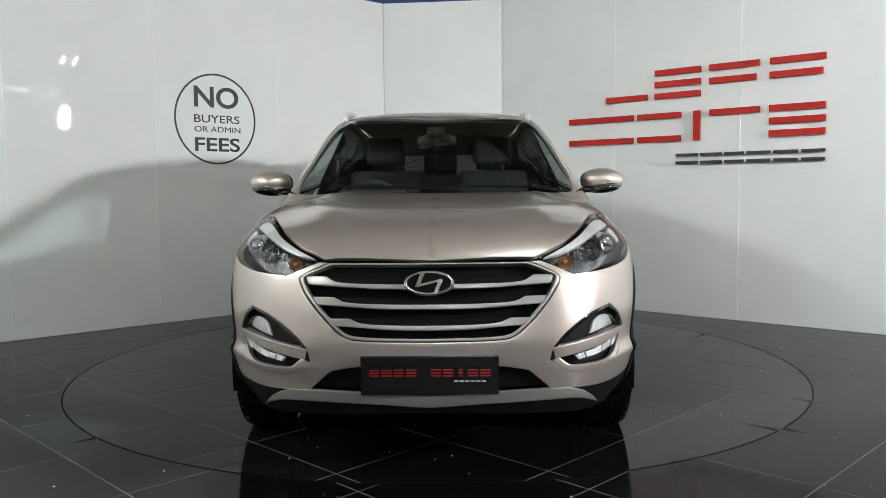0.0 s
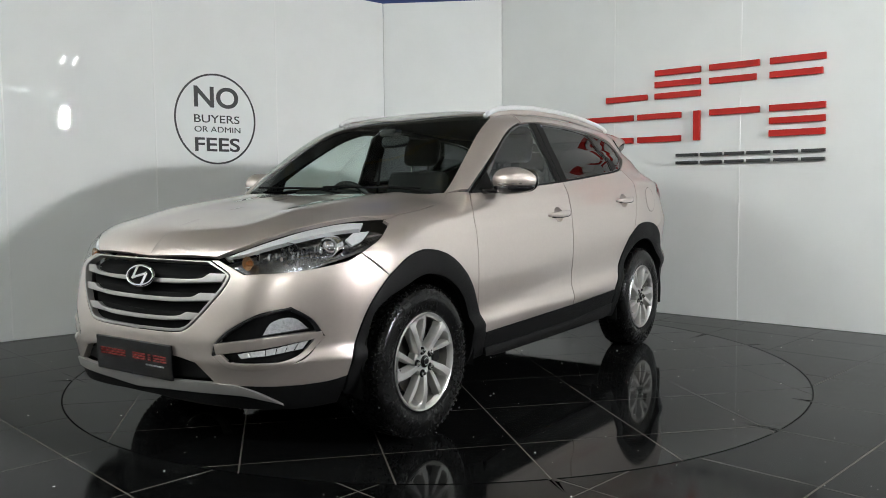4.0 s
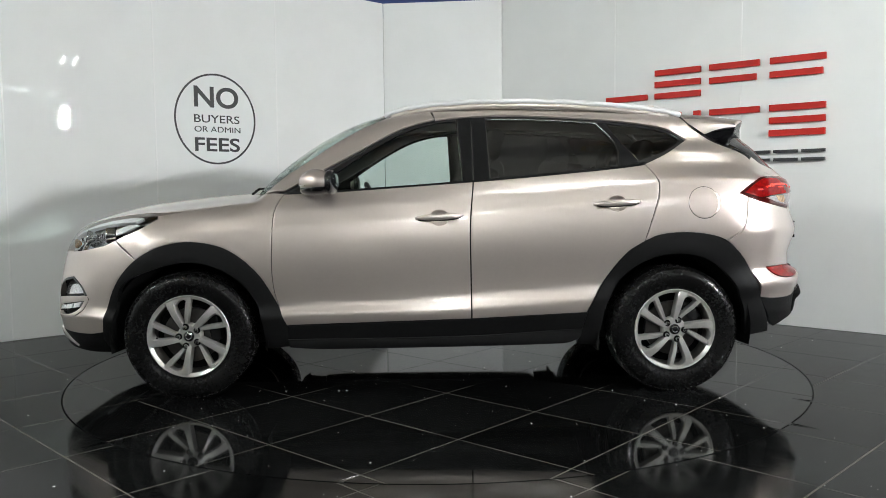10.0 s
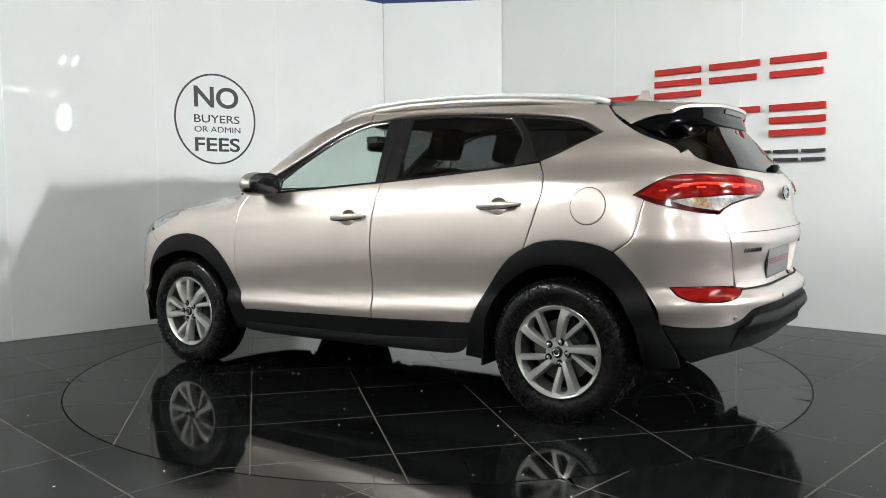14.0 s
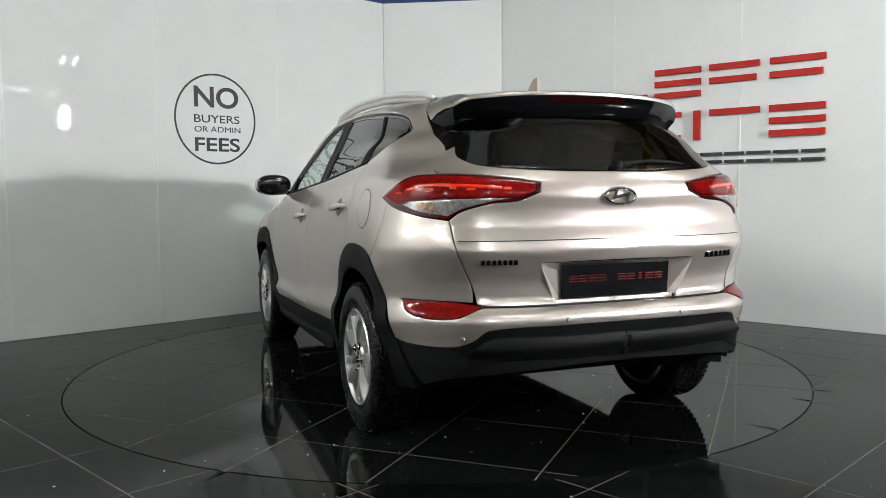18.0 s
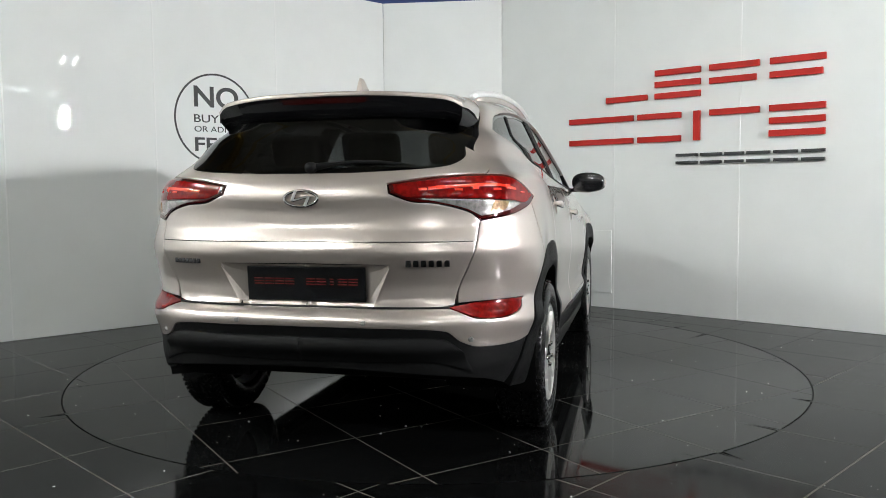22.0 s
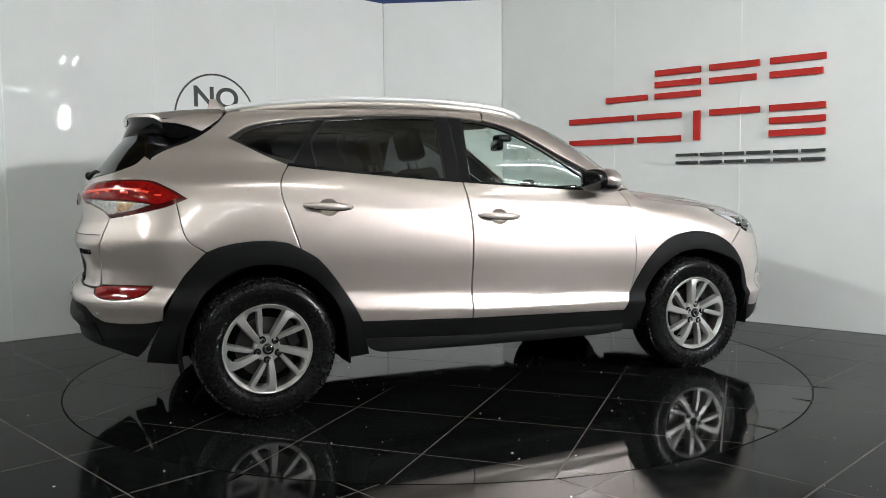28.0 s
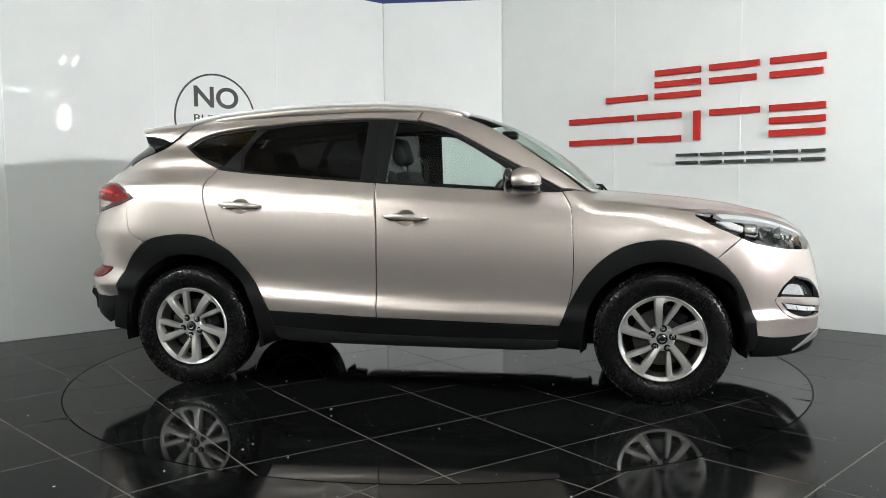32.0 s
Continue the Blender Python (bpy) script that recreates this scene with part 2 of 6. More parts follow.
NOSE = smooth_table([(0.16, 2.1), (0.24, 2.19), (0.34, 2.215), (0.46, 2.226), (0.54, 2.228), (0.6, 2.217), (0.7, 2.196), (0.8, 2.17), (0.9, 2.121), (1, 2.041), (1.2, 1.92)], 0.1, 1.3, 0.02)
TAIL = smooth_table([(0.16, -2.06), (0.24, -2.149), (0.34, -2.2), (0.48, -2.205), (0.59, -2.227), (0.612, -2.235), (0.645, -2.224), (0.675, -2.160), (0.76, -2.158), (0.885, -2.205), (0.935, -2.191), (0.99, -2.166), (1.05, -2.161), (1.11, -2.168), (1.16, -2.151), (1.24, -2.09), (1.35, -2), (1.45, -1.93), (1.53, -1.88), (1.62, -1.84)], 0.1, 1.7, 0.009)
FLANK = smooth_table([(0.16, 0.80), (0.30, 0.86), (0.40, 0.885), (0.465, 0.902), (0.477, 0.901), (0.548, 0.878), (0.60, 0.8785), (0.66, 0.886), (0.72, 0.893), (0.78, 0.896), (0.84, 0.895), (0.90, 0.891),
                      (0.96, 0.884), (1.00, 0.878), (1.03, 0.868), (1.09, 0.853), (1.14, 0.826), (1.20, 0.788), (1.30, 0.74), (1.42, 0.68), (1.55, 0.60)], 0.1, 1.6, 0.011)
HOOD = smooth_table([(2.3, 0.74), (2.2, 0.84), (2.14, 0.905), (2.05, 0.962), (1.9, 1.002), (1.7, 1.044), (1.5, 1.074), (1.2, 1.108), (0.98, 1.125), (0.8, 1.28), (0.4, 1.4), (-2.3, 1.42)], -2.4, 2.4, 0.03)
SCREEN = smooth_table([(0.9, 1.23), (1.06, 1.075), (1.19, 0.955), (1.3, 0.833), (1.4, 0.690), (1.5, 0.515), (1.56, 0.372), (1.6, 0.232), (1.66, -0.03)],
                      0.85, 1.72, 0.02)
CABIN = smooth_table([(0.9, 0.86), (1.10, 0.825), (1.20, 0.785), (1.30, 0.742), (1.42, 0.688), (1.52, 0.640), (1.60, 0.592), (1.7, 0.52)], 0.85, 1.72, 0.02)
ROOF = smooth_table([(1.2, 1.35), (0.5, 1.562), (0.25, 1.611), (0.0, 1.627), (-0.4, 1.632), (-0.9, 1.622), (-1.4, 1.594), (-1.9, 1.553), (-2.3, 1.51)],
                    -2.4, 1.3, 0.06)


HAUNCH = smooth_table([(0.40, 0.0), (0.60, 0.80), (0.70, 0.84), (0.905, 1.0), (1.10, 0.10), (1.2, 0.0)], 0.3, 1.3, 0.010)
NF, NR, TF, TR = 3.7, 4.0, 0.041, 0.085


def ease(u):
    u = np.clip(u, 0, 1)
    return u * u * (3 - 2 * u)


def smax(a, b, r):
    h = np.clip(0.5 + 0.5 * (a - b) / r, 0, 1)
    return b + (a - b) * h + r * h * (1 - h)


def plan(x, y, xf, xr, w, nf, nr, df, dr):
    """Signed size of a point against a plan outline: flat flanks, rounded nose and tail."""
    a = np.clip((x - (xf - df)) / df, 0, None)
    b = np.clip(((xr + dr) - x) / dr, 0, None)
    s = np.abs(y) / w
    q = np.where(a > 0, (a ** nf + s ** nf) ** (1 / nf), np.where(b > 0, (b ** nr + s ** nr) ** (1 / nr), s))
    return (q - 1) * w


def lower(p):
    """Below the waist: bumpers, wings, doors, bonnet."""
    x, y, z = p[..., 0], p[..., 1], p[..., 2]
    lift = 0.065 * np.clip(x + 0.1, -1.9, 1.2) * np.clip((z - 0.42) / 0.1, 0, 1)
    w = np.interp(z + lift, *FLANK)
    w = w + 0.012 * np.exp(-((x + 1.35) / 0.45) ** 2) * np.clip((z - 0.5) / 0.3, 0, 1) + 0.006 * np.exp(-((x - 1.33) / 0.4) ** 2)
    w = w + 0.046 * ease((x - 1.20) / 0.40) * ease((2.06 - x) / 0.30) * ease((1.03 - z) / 0.18) * ease((z - 0.20) / 0.15)
    w = w + 0.033 * ease((-x - 1.45) / 0.35) * ease((2.12 + x) / 0.25) * np.interp(z, *HAUNCH)
    w = w + 0.007 * ease((-x - 1.55) / 0.25) * np.exp(-((z - 0.74) / 0.09) ** 2)
    w = w - 0.075 * ease((-x - 0.9) / 0.9) * ease((z - 1.16) / 0.12)
    w = w - TF * np.clip((x - 0.9) / 0.9, 0, 1) ** 2 - TR * np.clip((-x - 1.3) / 0.9, 0, 1) ** 2
    f = plan(x, y, np.interp(z, *NOSE), np.interp(z, *TAIL), w, NF, NR, 1.05, 0.80)
    t = np.abs(y) / 0.8
    top = np.interp(x, *HOOD) - 0.062 * t ** 3.4 + 0.014 * np.exp(-((np.abs(y) - (0.42 + 0.10 * (1.9 - x))) / 0.09) ** 2) * np.clip((2.05 - x) / 0.4, 0, 1)
    return smax(f, z - top, 0.07)


def upper(p):
    """Above the waist: glass, pillars and roof."""
    x, y, z = p[..., 0], p[..., 1], p[..., 2]
    w = np.interp(z, *CABIN) - 0.10 * np.clip((-x - 0.5) / 1.5, 0, 1) ** 2 - 0.015 * np.clip((x - 0.0) / 1.0, 0, 1) ** 2
    f = plan(x, y, np.interp(z, *SCREEN), np.interp(z, *TAIL), w, 5.2, 3.2, 0.62, 0.75)
    top = np.interp(x, *ROOF) - 0.032 * (np.abs(y) / 0.55) ** 2.2
    return smax(f, z - top, 0.06)


def whole(p):
    return -smax(-lower(p), -upper(p), 0.03)


def slope(form, p, e=0.003):
    g = np.stack([form(p + d) - form(p - d) for d in np.eye(3) * e], -1)
    return g / np.maximum(np.linalg.norm(g, axis=-1, keepdims=True), 1e-9)


def cast(form, start, way, far=2.6, steps=70):
    """First place along each ray where the form begins; rays that miss end at their closest approach."""
    ts = np.linspace(0, far, steps)
    v = np.stack([form(start + way * t) for t in ts])
    inside = v < 0
    first = np.where(inside.any(0), inside.argmax(0), v.argmin(0))
    hit = inside.any(0)
    b = ts[first]
    a = ts[np.maximum(first - 1, 0)]
    a, b = a.copy(), b.copy()
    for _ in range(18):
        m = (a + b) / 2
        neg = form(start + way * m[..., None]) < 0
        b = np.where(neg & hit, m, b)
        a = np.where(neg | ~hit, a, m)
    return start + way * b[..., None]


# ---- panels cut from the body surface ----
from mathutils.geometry import delaunay_2d_cdt


class View:
    """A direction from which an outline is pressed onto the body: yaw from straight ahead, and height, in degrees."""

    def __init__(self, yaw, up=0.0):
        a, e = radians(yaw), radians(up)
        self.way = -np.array([math.cos(a) * math.cos(e), math.sin(a) * math.cos(e), math.sin(e)])
        self.u = np.array([-math.sin(a), math.cos(a), 0.0])
        self.v = np.cross(-self.way, self.u)

    def flat(self, p):
        p = np.asarray(p, float)
        return np.stack([p @ self.u, p @ self.v], -1)

    def start(self, q):
        return q[:, :1] * self.u + q[:, 1:] * self.v - self.way * 2.9


SIDE, TOP = View(90), View(0, 90)
FENDER_V, DOOR_V, QUARTER_V, LAMP_V, TAIL_V = View(86, 22), View(90, 6), View(108, 14), View(42, 28), View(138, 8)
BUMP_V, RBUMP_V = View(42, 4), View(138, 4)


def curve_points(pts, step):
    """A closed outline through points; a fourth value of 1 marks a sharp corner."""
    P = [np.array(p[:3], float) for p in pts]
    sharp = [len(p) > 3 for p in pts]
    n = len(P)
    out = []
    for i in range(n):
        a, b = P[i], P[(i + 1) % n]
        prev = 2 * a - b if sharp[i] else P[i - 1]
        nxt = 2 * b - a if sharp[(i + 1) % n] else P[(i + 2) % n]
        L = np.linalg.norm(b - a)
        la, lb = max(np.linalg.norm(a - prev), 1e-6), max(np.linalg.norm(nxt - b), 1e-6)
        ta = (b - prev) / (L + la) * L
        tb = (nxt - a) / (L + lb) * L
        k = max(1, int(math.ceil(L / step)))
        for j in range(k):
            t = j / k
            out.append((2 * t ** 3 - 3 * t ** 2 + 1) * a + (t ** 3 - 2 * t ** 2 + t) * ta + (-2 * t ** 3 + 3 * t ** 2) * b + (t ** 3 - t ** 2) * tb)
    return np.array(out)


def area2(q):
    x, y = q[:, 0], q[:, 1]
    return 0.5 * np.sum(x * np.roll(y, -1) - np.roll(x, -1) * y)


def shrink(q, d):
    e = np.roll(q, -1, 0) - np.roll(q, 1, 0)
    nrm = np.stack([-e[:, 1], e[:, 0]], -1)
    nrm /= np.maximum(np.linalg.norm(nrm, axis=1, keepdims=True), 1e-9)
    return q + nrm * d


def inside(q, pts):
    x, y = pts[:, 0:1], pts[:, 1:2]
    ax, ay = q[:, 0][None], q[:, 1][None]
    bx, by = np.roll(q[:, 0], -1)[None], np.roll(q[:, 1], -1)[None]
    cross = ((ay > y) != (by > y)) & (x < (bx - ax) * (y - ay) / np.where(by == ay, 1e-12, by - ay) + ax)
    return cross.sum(1) % 2 == 1


def sheet(outline, view, form, off=0.0, thick=0.014, res=0.03, gap=0.0008, holes=(), swell=None, mirror=False, both=False, closed=False, roll=0.0015, snap=False):
    """Vertices, faces and normals of a panel: the outline pressed onto the form, with rolled edges and a returned rim.
    mirror: build it on the right side; both: join both sides along the middle."""
    rings, lines = [], []
    for i, o in enumerate([outline, *holes]):
        c3 = curve_points(o, res * 0.6)
        if snap:
            p3 = np.array([q[:3] for q in o], float)
            st = p3.copy()
            st[:, 1] = 1.5
            hit3 = cast(form, st, np.array([[0.0, -1.0, 0.0]]).repeat(len(p3), 0), far=1.4, steps=140)
            good = (np.abs(hit3[:, 1] - p3[:, 1]) < 0.12) & (slope(form, hit3)[:, 1] > 0.62)
            p3[good] = hit3[good]
            c3 = curve_points([(*a, *b[3:]) for a, b in zip(p3, o)], res * 0.6)
        mid = both & (np.abs(c3[:, 1]) < 1e-4)
        if mid.any():
            flatway = np.array([view.way[0], 0.0, view.way[2]])
            flatway /= np.linalg.norm(flatway)
            c3[mid] = cast(form, c3[mid] - flatway * 1.2, flatway[None].repeat(int(mid.sum()), 0), far=3.0, steps=120)
        q = view.flat(c3)
        if (area2(q) < 0) == (i == 0):
            q = q[::-1]
        rings.append(shrink(q, gap))
        lines.append(shrink(q, gap + 0.006))
    lo, hi = rings[0].min(0), rings[0].max(0)
    gx, gy = np.meshgrid(np.arange(lo[0] + res / 2, hi[0], res), np.arange(lo[1] + res / 2, hi[1], res))
    grid = np.stack([gx.ravel(), gy.ravel()], -1)
    keep = inside(rings[0], grid)
    for h in rings[1:]:
        keep &= ~inside(h, grid)
    grid = grid[keep]
    allring = np.concatenate(rings)
    if len(grid):
        near = np.array([np.min(np.sum((allring - g) ** 2, 1)) for g in grid])
        grid = grid[near > (0.5 * res) ** 2]
    inner = np.concatenate(lines)
    keep = inside(rings[0], inner)
    for h in rings[1:]:
        keep &= ~inside(h, inner)
    keep &= np.array([np.min(np.sum((allring - g) ** 2, 1)) for g in inner]) > 0.0045 ** 2
    pts = np.concatenate([allring, inner[keep], grid])
    edges, base = [], 0
    for r in rings:
        edges += [(base + i, base + (i + 1) % len(r)) for i in range(len(r))]
        base += len(r)
    vs, es, fs, *_ = delaunay_2d_cdt([Vector(p) for p in pts], edges, [], 0, 1e-6)
    q = np.array([(v.x, v.y) for v in vs])
    tri = np.array([f for f in fs if len(f) == 3])
    mid = q[tri].mean(1)
    ok = inside(rings[0], mid)
    for h in rings[1:]:
        ok &= ~inside(h, mid)
    tri = tri[ok]
    p = cast(form, view.start(q), view.way[None].repeat(len(q), 0), far=5.6, steps=150)
    nrm = slope(form, p)
    count = {}
    for t in tri:
        for a, b in ((t[0], t[1]), (t[1], t[2]), (t[2], t[0])):
            count[(a, b)] = count.get((a, b), 0) + 1
    rim = [(a, b) for (a, b) in count if (b, a) not in count]
    edge_out = np.zeros_like(p)
    for a, b in rim:
        d = p[b] - p[a]
        o = np.cross(d, (nrm[a] + nrm[b]) / 2)
        edge_out[a] += o
        edge_out[b] += o
    ln = np.linalg.norm(edge_out, axis=1, keepdims=True)
    edge_out = edge_out / np.maximum(ln, 1e-9)
    is_rim = (ln[:, 0] > 1e-9)
    lift = np.full(len(p), off) if swell is None else off + swell(p)
    seam = both & (np.abs(p[:, 1]) < 0.012)
    shown = p + nrm * lift[:, None]
    rolled = is_rim & ~seam
    shown[rolled] -= nrm[rolled] * roll
    n2 = nrm.copy()
    n2[rolled] = n2[rolled] + 0.28 * edge_out[rolled]
    n2[seam, 1] = 0
    shown[seam, 1] = 0
    n2 /= np.linalg.norm(n2, axis=1, keepdims=True)
    verts, faces, normals = [*shown], [tuple(t) for t in tri], [*n2]
    idx = {}
    if thick:
        for a, b in rim:
            if seam[a] and seam[b]:
                continue
            for k in (a, b):
                if k not in idx:
                    idx[k] = len(verts)
                    verts += [shown[k], shown[k] - nrm[k] * thick]
                    normals += [edge_out[k], edge_out[k]]
            faces.append((idx[b], idx[a], idx[a] + 1, idx[b] + 1))
    verts, normals = np.array(verts), np.array(normals)
    if closed:
        k = len(verts)
        verts = np.concatenate([verts, p + nrm * (lift - thick)[:, None]])
        normals = np.concatenate([normals, -nrm])
        faces += [(t[2] + k, t[1] + k, t[0] + k) for t in tri]
    if mirror or both:
        mv, mn = verts * [1, -1, 1], normals * [1, -1, 1]
        mf = [tuple(reversed(f)) for f in faces]
        if both:
            k = len(verts)
            verts, normals = np.concatenate([verts, mv]), np.concatenate([normals, mn])
            faces = faces + [tuple(i + k for i in f) for f in mf]
        else:
            verts, normals, faces = mv, mn, mf
    return verts, faces, normals


SHEETS = {}


def panel(name, outline, view, form, mat, parent, label="", mirror=False, **more):
    """A body panel as one mesh object; the right-hand one reuses the left-hand shape."""
    if view in (DOOR_V, FENDER_V, QUARTER_V, BUMP_V, RBUMP_V):
        more.setdefault("snap", True)
    key = str((outline, view.way.tolist(), sorted(k for k in more), more.get("off"), more.get("gap"), mat.name))
    if key not in SHEETS:
        SHEETS[key] = sheet(outline, view, form, **more)
    v, f, n = SHEETS[key]
    if mirror:
        v, f, n = v * [1, -1, 1], [tuple(reversed(t)) for t in f], n * [1, -1, 1]
    return put(name, mesh_from(name, v, f, mat, True, None if "swell" in more else n), parent, label)


# ---- the hall: floor, turntable, display wall, dark surroundings ----
RING = 2.262
TILE_SIZE, DISC_TILE = 0.616, 0.602


def tile_mesh(cx, cy, turn, keep_inside, gap=0.0036):
    """One floor tile, trimmed by the turntable's ring; None where nothing is left."""
    a = radians(turn)
    h = (DISC_TILE if keep_inside else TILE_SIZE) / 2 - gap
    ux, uy = Vector((math.cos(a), math.sin(a))), Vector((-math.sin(a), math.cos(a)))
    c = Vector((cx, cy))
    corners = [c + ux * sx * h + uy * sy * h for sx, sy in ((-1, -1), (1, -1), (1, 1), (-1, 1))]
    far = max(p.length for p in corners)
    rad = RING - 0.006 if keep_inside else RING + 0.006
    near = max(0.0, c.length - h * 1.42)
    if keep_inside and near > rad or (not keep_inside and far < rad):
        return None
    pts, edges = list(corners), [(0, 1), (1, 2), (2, 3), (3, 0)]
    if far > rad > near:
        n = 360
        ring = [Vector((rad * math.cos(2 * math.pi * i / n), rad * math.sin(2 * math.pi * i / n))) for i in range(n)]
        isin = [abs((p - c).dot(ux)) < h * 1.05 and abs((p - c).dot(uy)) < h * 1.05 for p in ring]
        for i in range(n):
            if isin[i] and isin[(i + 1) % n]:
                pts += [ring[i], ring[(i + 1) % n]]
                edges.append((len(pts) - 2, len(pts) - 1))
    vs, _, fs, *_ = delaunay_2d_cdt(pts, edges, [], 0, 1e-5)
    faces = []
    for f in fs:
        m = sum((vs[i] for i in f), Vector((0, 0))) / len(f)
        d = m - c
        if abs(d.dot(ux)) < h and abs(d.dot(uy)) < h and (m.length < rad) == keep_inside:
            faces.append(tuple(f))
    if not faces:
        return None
    verts = [(v.x, v.y, 0.0) for v in vs]
    seen = set()
    for f in faces:
        for i in range(len(f)):
            seen.add((f[i], f[(i + 1) % len(f)]))
    k = len(verts)
    verts += [(v.x, v.y, -0.008) for v in vs]
    faces += [(b, a_, a_ + k, b + k) for a_, b in seen if (b, a_) not in seen]
    used = sorted({i for f in faces for i in f})
    to = {o: i for i, o in enumerate(used)}
    return mesh_from("tile", [verts[i] for i in used], [tuple(to[i] for i in f) for f in faces], TILE if keep_inside else TILE_DULL)


def ring_disc(name, r0, r1, z, mat, n=180, half=None):
    """A flat ring, or a square sheet round a round hole when half is given."""
    v, f = [], []
    for i in range(n):
        a = 2 * math.pi * i / n
        c, s = math.cos(a), math.sin(a)
        o = half / max(abs(c), abs(s)) if half else r1
        v += [(r0 * c, r0 * s, z), (o * c, o * s, z)]
    for i in range(n):
        j = (i + 1) % n
        f.append((2 * i, 2 * i + 1, 2 * j + 1, 2 * j))
    return mesh_from(name, v, f, mat)


floor = tagged(put("floor", ring_disc("floor", RING + 0.004, 0, -0.0006, FLOORSHEET, half=27.0)), "polished black tiled showroom floor with pale grout", "floor", kind="structure")
turntable = tagged(put("turntable", ring_disc("turntable", 0.0, RING - 0.004, -0.0006, DISCSHEET)), "round black tiled car turntable flush with the floor", "turntable")
pit = bmesh.new()
bmesh.ops.create_circle(pit, cap_ends=True, radius=RING + 0.05, segments=120, matrix=Matrix.Translation((0, 0, -0.05)))
tagged(part("turntable_pit", pit, SEAMBLACK, None), "black pit below the turntable's ring gap", "pit", kind="structure")

# wall lines: a place on each wall's foot and its way along
CL, DL = Vector((-2.483, 1.609, 0)), Vector((0.7486, 0.6630, 0))
CR, DR = Vector((2.402, 1.659, 0)), Vector((0.7496, -0.6619, 0))
WALL_TOP = 3.08


def wall_pose(origin, way, s, z, out=0.0):
    """A pose on a wall: x along it, y up, z out towards the room."""
    nrm = Vector((way.y, -way.x, 0))
    m = Matrix((way, Vector((0, 0, 1)), nrm)).transposed().to_4x4()
    m.translation = origin + way * s + Vector((0, 0, z)) + nrm * out
    return m


def display_wall(name, origin, way, cuts, label):
    """A panelled wall: a backing of studs and sheets with narrow joints."""
    a, b = cuts[0], cuts[-1]
    back = box_bm((b - a, WALL_TOP, 0.06), ((a + b) / 2, WALL_TOP / 2, -0.055))
    wall = part(name, back, SEAM, None)
    wall.matrix_world = wall_pose(origin, way, 0, 0)
    tagged(wall, label, "wall", kind="structure")
    for p, q in zip(cuts, cuts[1:]):
        part("wall_panel", box_bm((q - p - 0.004, WALL_TOP, 0.025), ((p + q) / 2, WALL_TOP / 2 + 0.001, -0.0125), 0.002, segments=1), WALLWHITE, wall)
    for p in cuts[1:-1]:
        part("joint_strip", box_bm((0.012, WALL_TOP - 0.02, 0.004), (p, WALL_TOP / 2, 0.001), 0.001, segments=1), JOINT, wall)
    return wall


HATCH = (-1.45, -1.002, 0.144, 0.739)
corner_l = CL + DL * 2.59
corner_r = CR + DR * -2.29
display_wall("wall_left", CL, DL, (-4.72, -3.50, -2.28, -1.06, 0.118, 1.30, 2.59), "white gloss laminate display wall in tall panels")
display_wall("wall_right", CR, DR, (-2.29, -0.985, 0.194, 1.42, 2.64, 3.86, 5.08), "white gloss laminate display wall in tall panels")
hatch = part("wall_hatch", box_bm((HATCH[1] - HATCH[0], HATCH[3] - HATCH[2], 0.012), (0, 0, 0.007), 0.002, segments=1), WALLWHITE, None)
hatch.matrix_world = wall_pose(CR, DR, (HATCH[0] + HATCH[1]) / 2, (HATCH[2] + HATCH[3]) / 2)
tagged(hatch, "white access hatch low on the display wall", "hatch")
back_way = (corner_r - corner_l)
display_wall("wall_back", corner_l, back_way.normalized(), (0.0, back_way.length), "white gloss laminate display wall panel closing the corner")

# the large dim hall round the stand
X0, X1, Y0, Y1 = -9.0, 25.0, -17.0, 6.6
for name, size, at in (("hall_wall_north", (X1 - X0, 0.2, 5.2), ((X0 + X1) / 2, Y1, 2.6)), ("hall_wall_south", (X1 - X0, 0.2, 5.2), ((X0 + X1) / 2, Y0, 2.6)),
                       ("hall_wall_east", (0.2, Y1 - Y0 - 0.4, 5.2), (X1, (Y0 + Y1) / 2, 2.6)), ("hall_wall_west", (0.2, Y1 - Y0 - 0.4, 5.2), (X0, (Y0 + Y1) / 2, 2.6))):
    hall = tagged(part(name, box_bm(size, at), HALLWALL, None), "plain pale hall wall with a dark dado", "wall", kind="structure")
    long = size[0] > 1
    inward = (0, -math.copysign(0.112, at[1]), 0) if long else (-math.copysign(0.112, at[0]), 0, 0)
    if name == "hall_wall_west":
        continue
    # unseen dado, added so the gloss wall mirrors a darker lower hall
    part("dado", box_bm((size[0] - 0.4 if long else 0.02, 0.02 if long else size[1] - 0.4, 2.2), (at[0] + inward[0], at[1] + inward[1], 1.102)), HALLDADO, hall)
tagged(part("ceiling", box_bm((X1 - X0 + 0.4, Y1 - Y0 + 0.4, 0.2), ((X0 + X1) / 2, (Y0 + Y1) / 2, 5.3)), CEILINGM, None), "dark hall ceiling with steelwork", "ceiling", kind="structure")


def steel_beam(name, a, b, depth, mat, label):
    """An I-section beam from a to b."""
    a, b = Vector(a), Vector(b)
    L = (b - a).length
    bm = box_bm((L, 0.012, depth))
    for s in (-1, 1):
        o = box_bm((L, depth * 0.6, 0.015), (0, 0, s * depth / 2))
        me = bpy.data.meshes.new("flange")
        o.to_mesh(me)
        o.free()
        bm.from_mesh(me)
        bpy.data.meshes.remove(me)
    ob = part(name, bm, mat, None)
    d = (b - a).normalized()
    side = Vector((0, 0, 1)).cross(d).normalized()
    m = Matrix((d, side, d.cross(side))).transposed().to_4x4()
    m.translation = (a + b) / 2
    ob.matrix_world = m
    return tagged(ob, label, "beam", kind="structure")


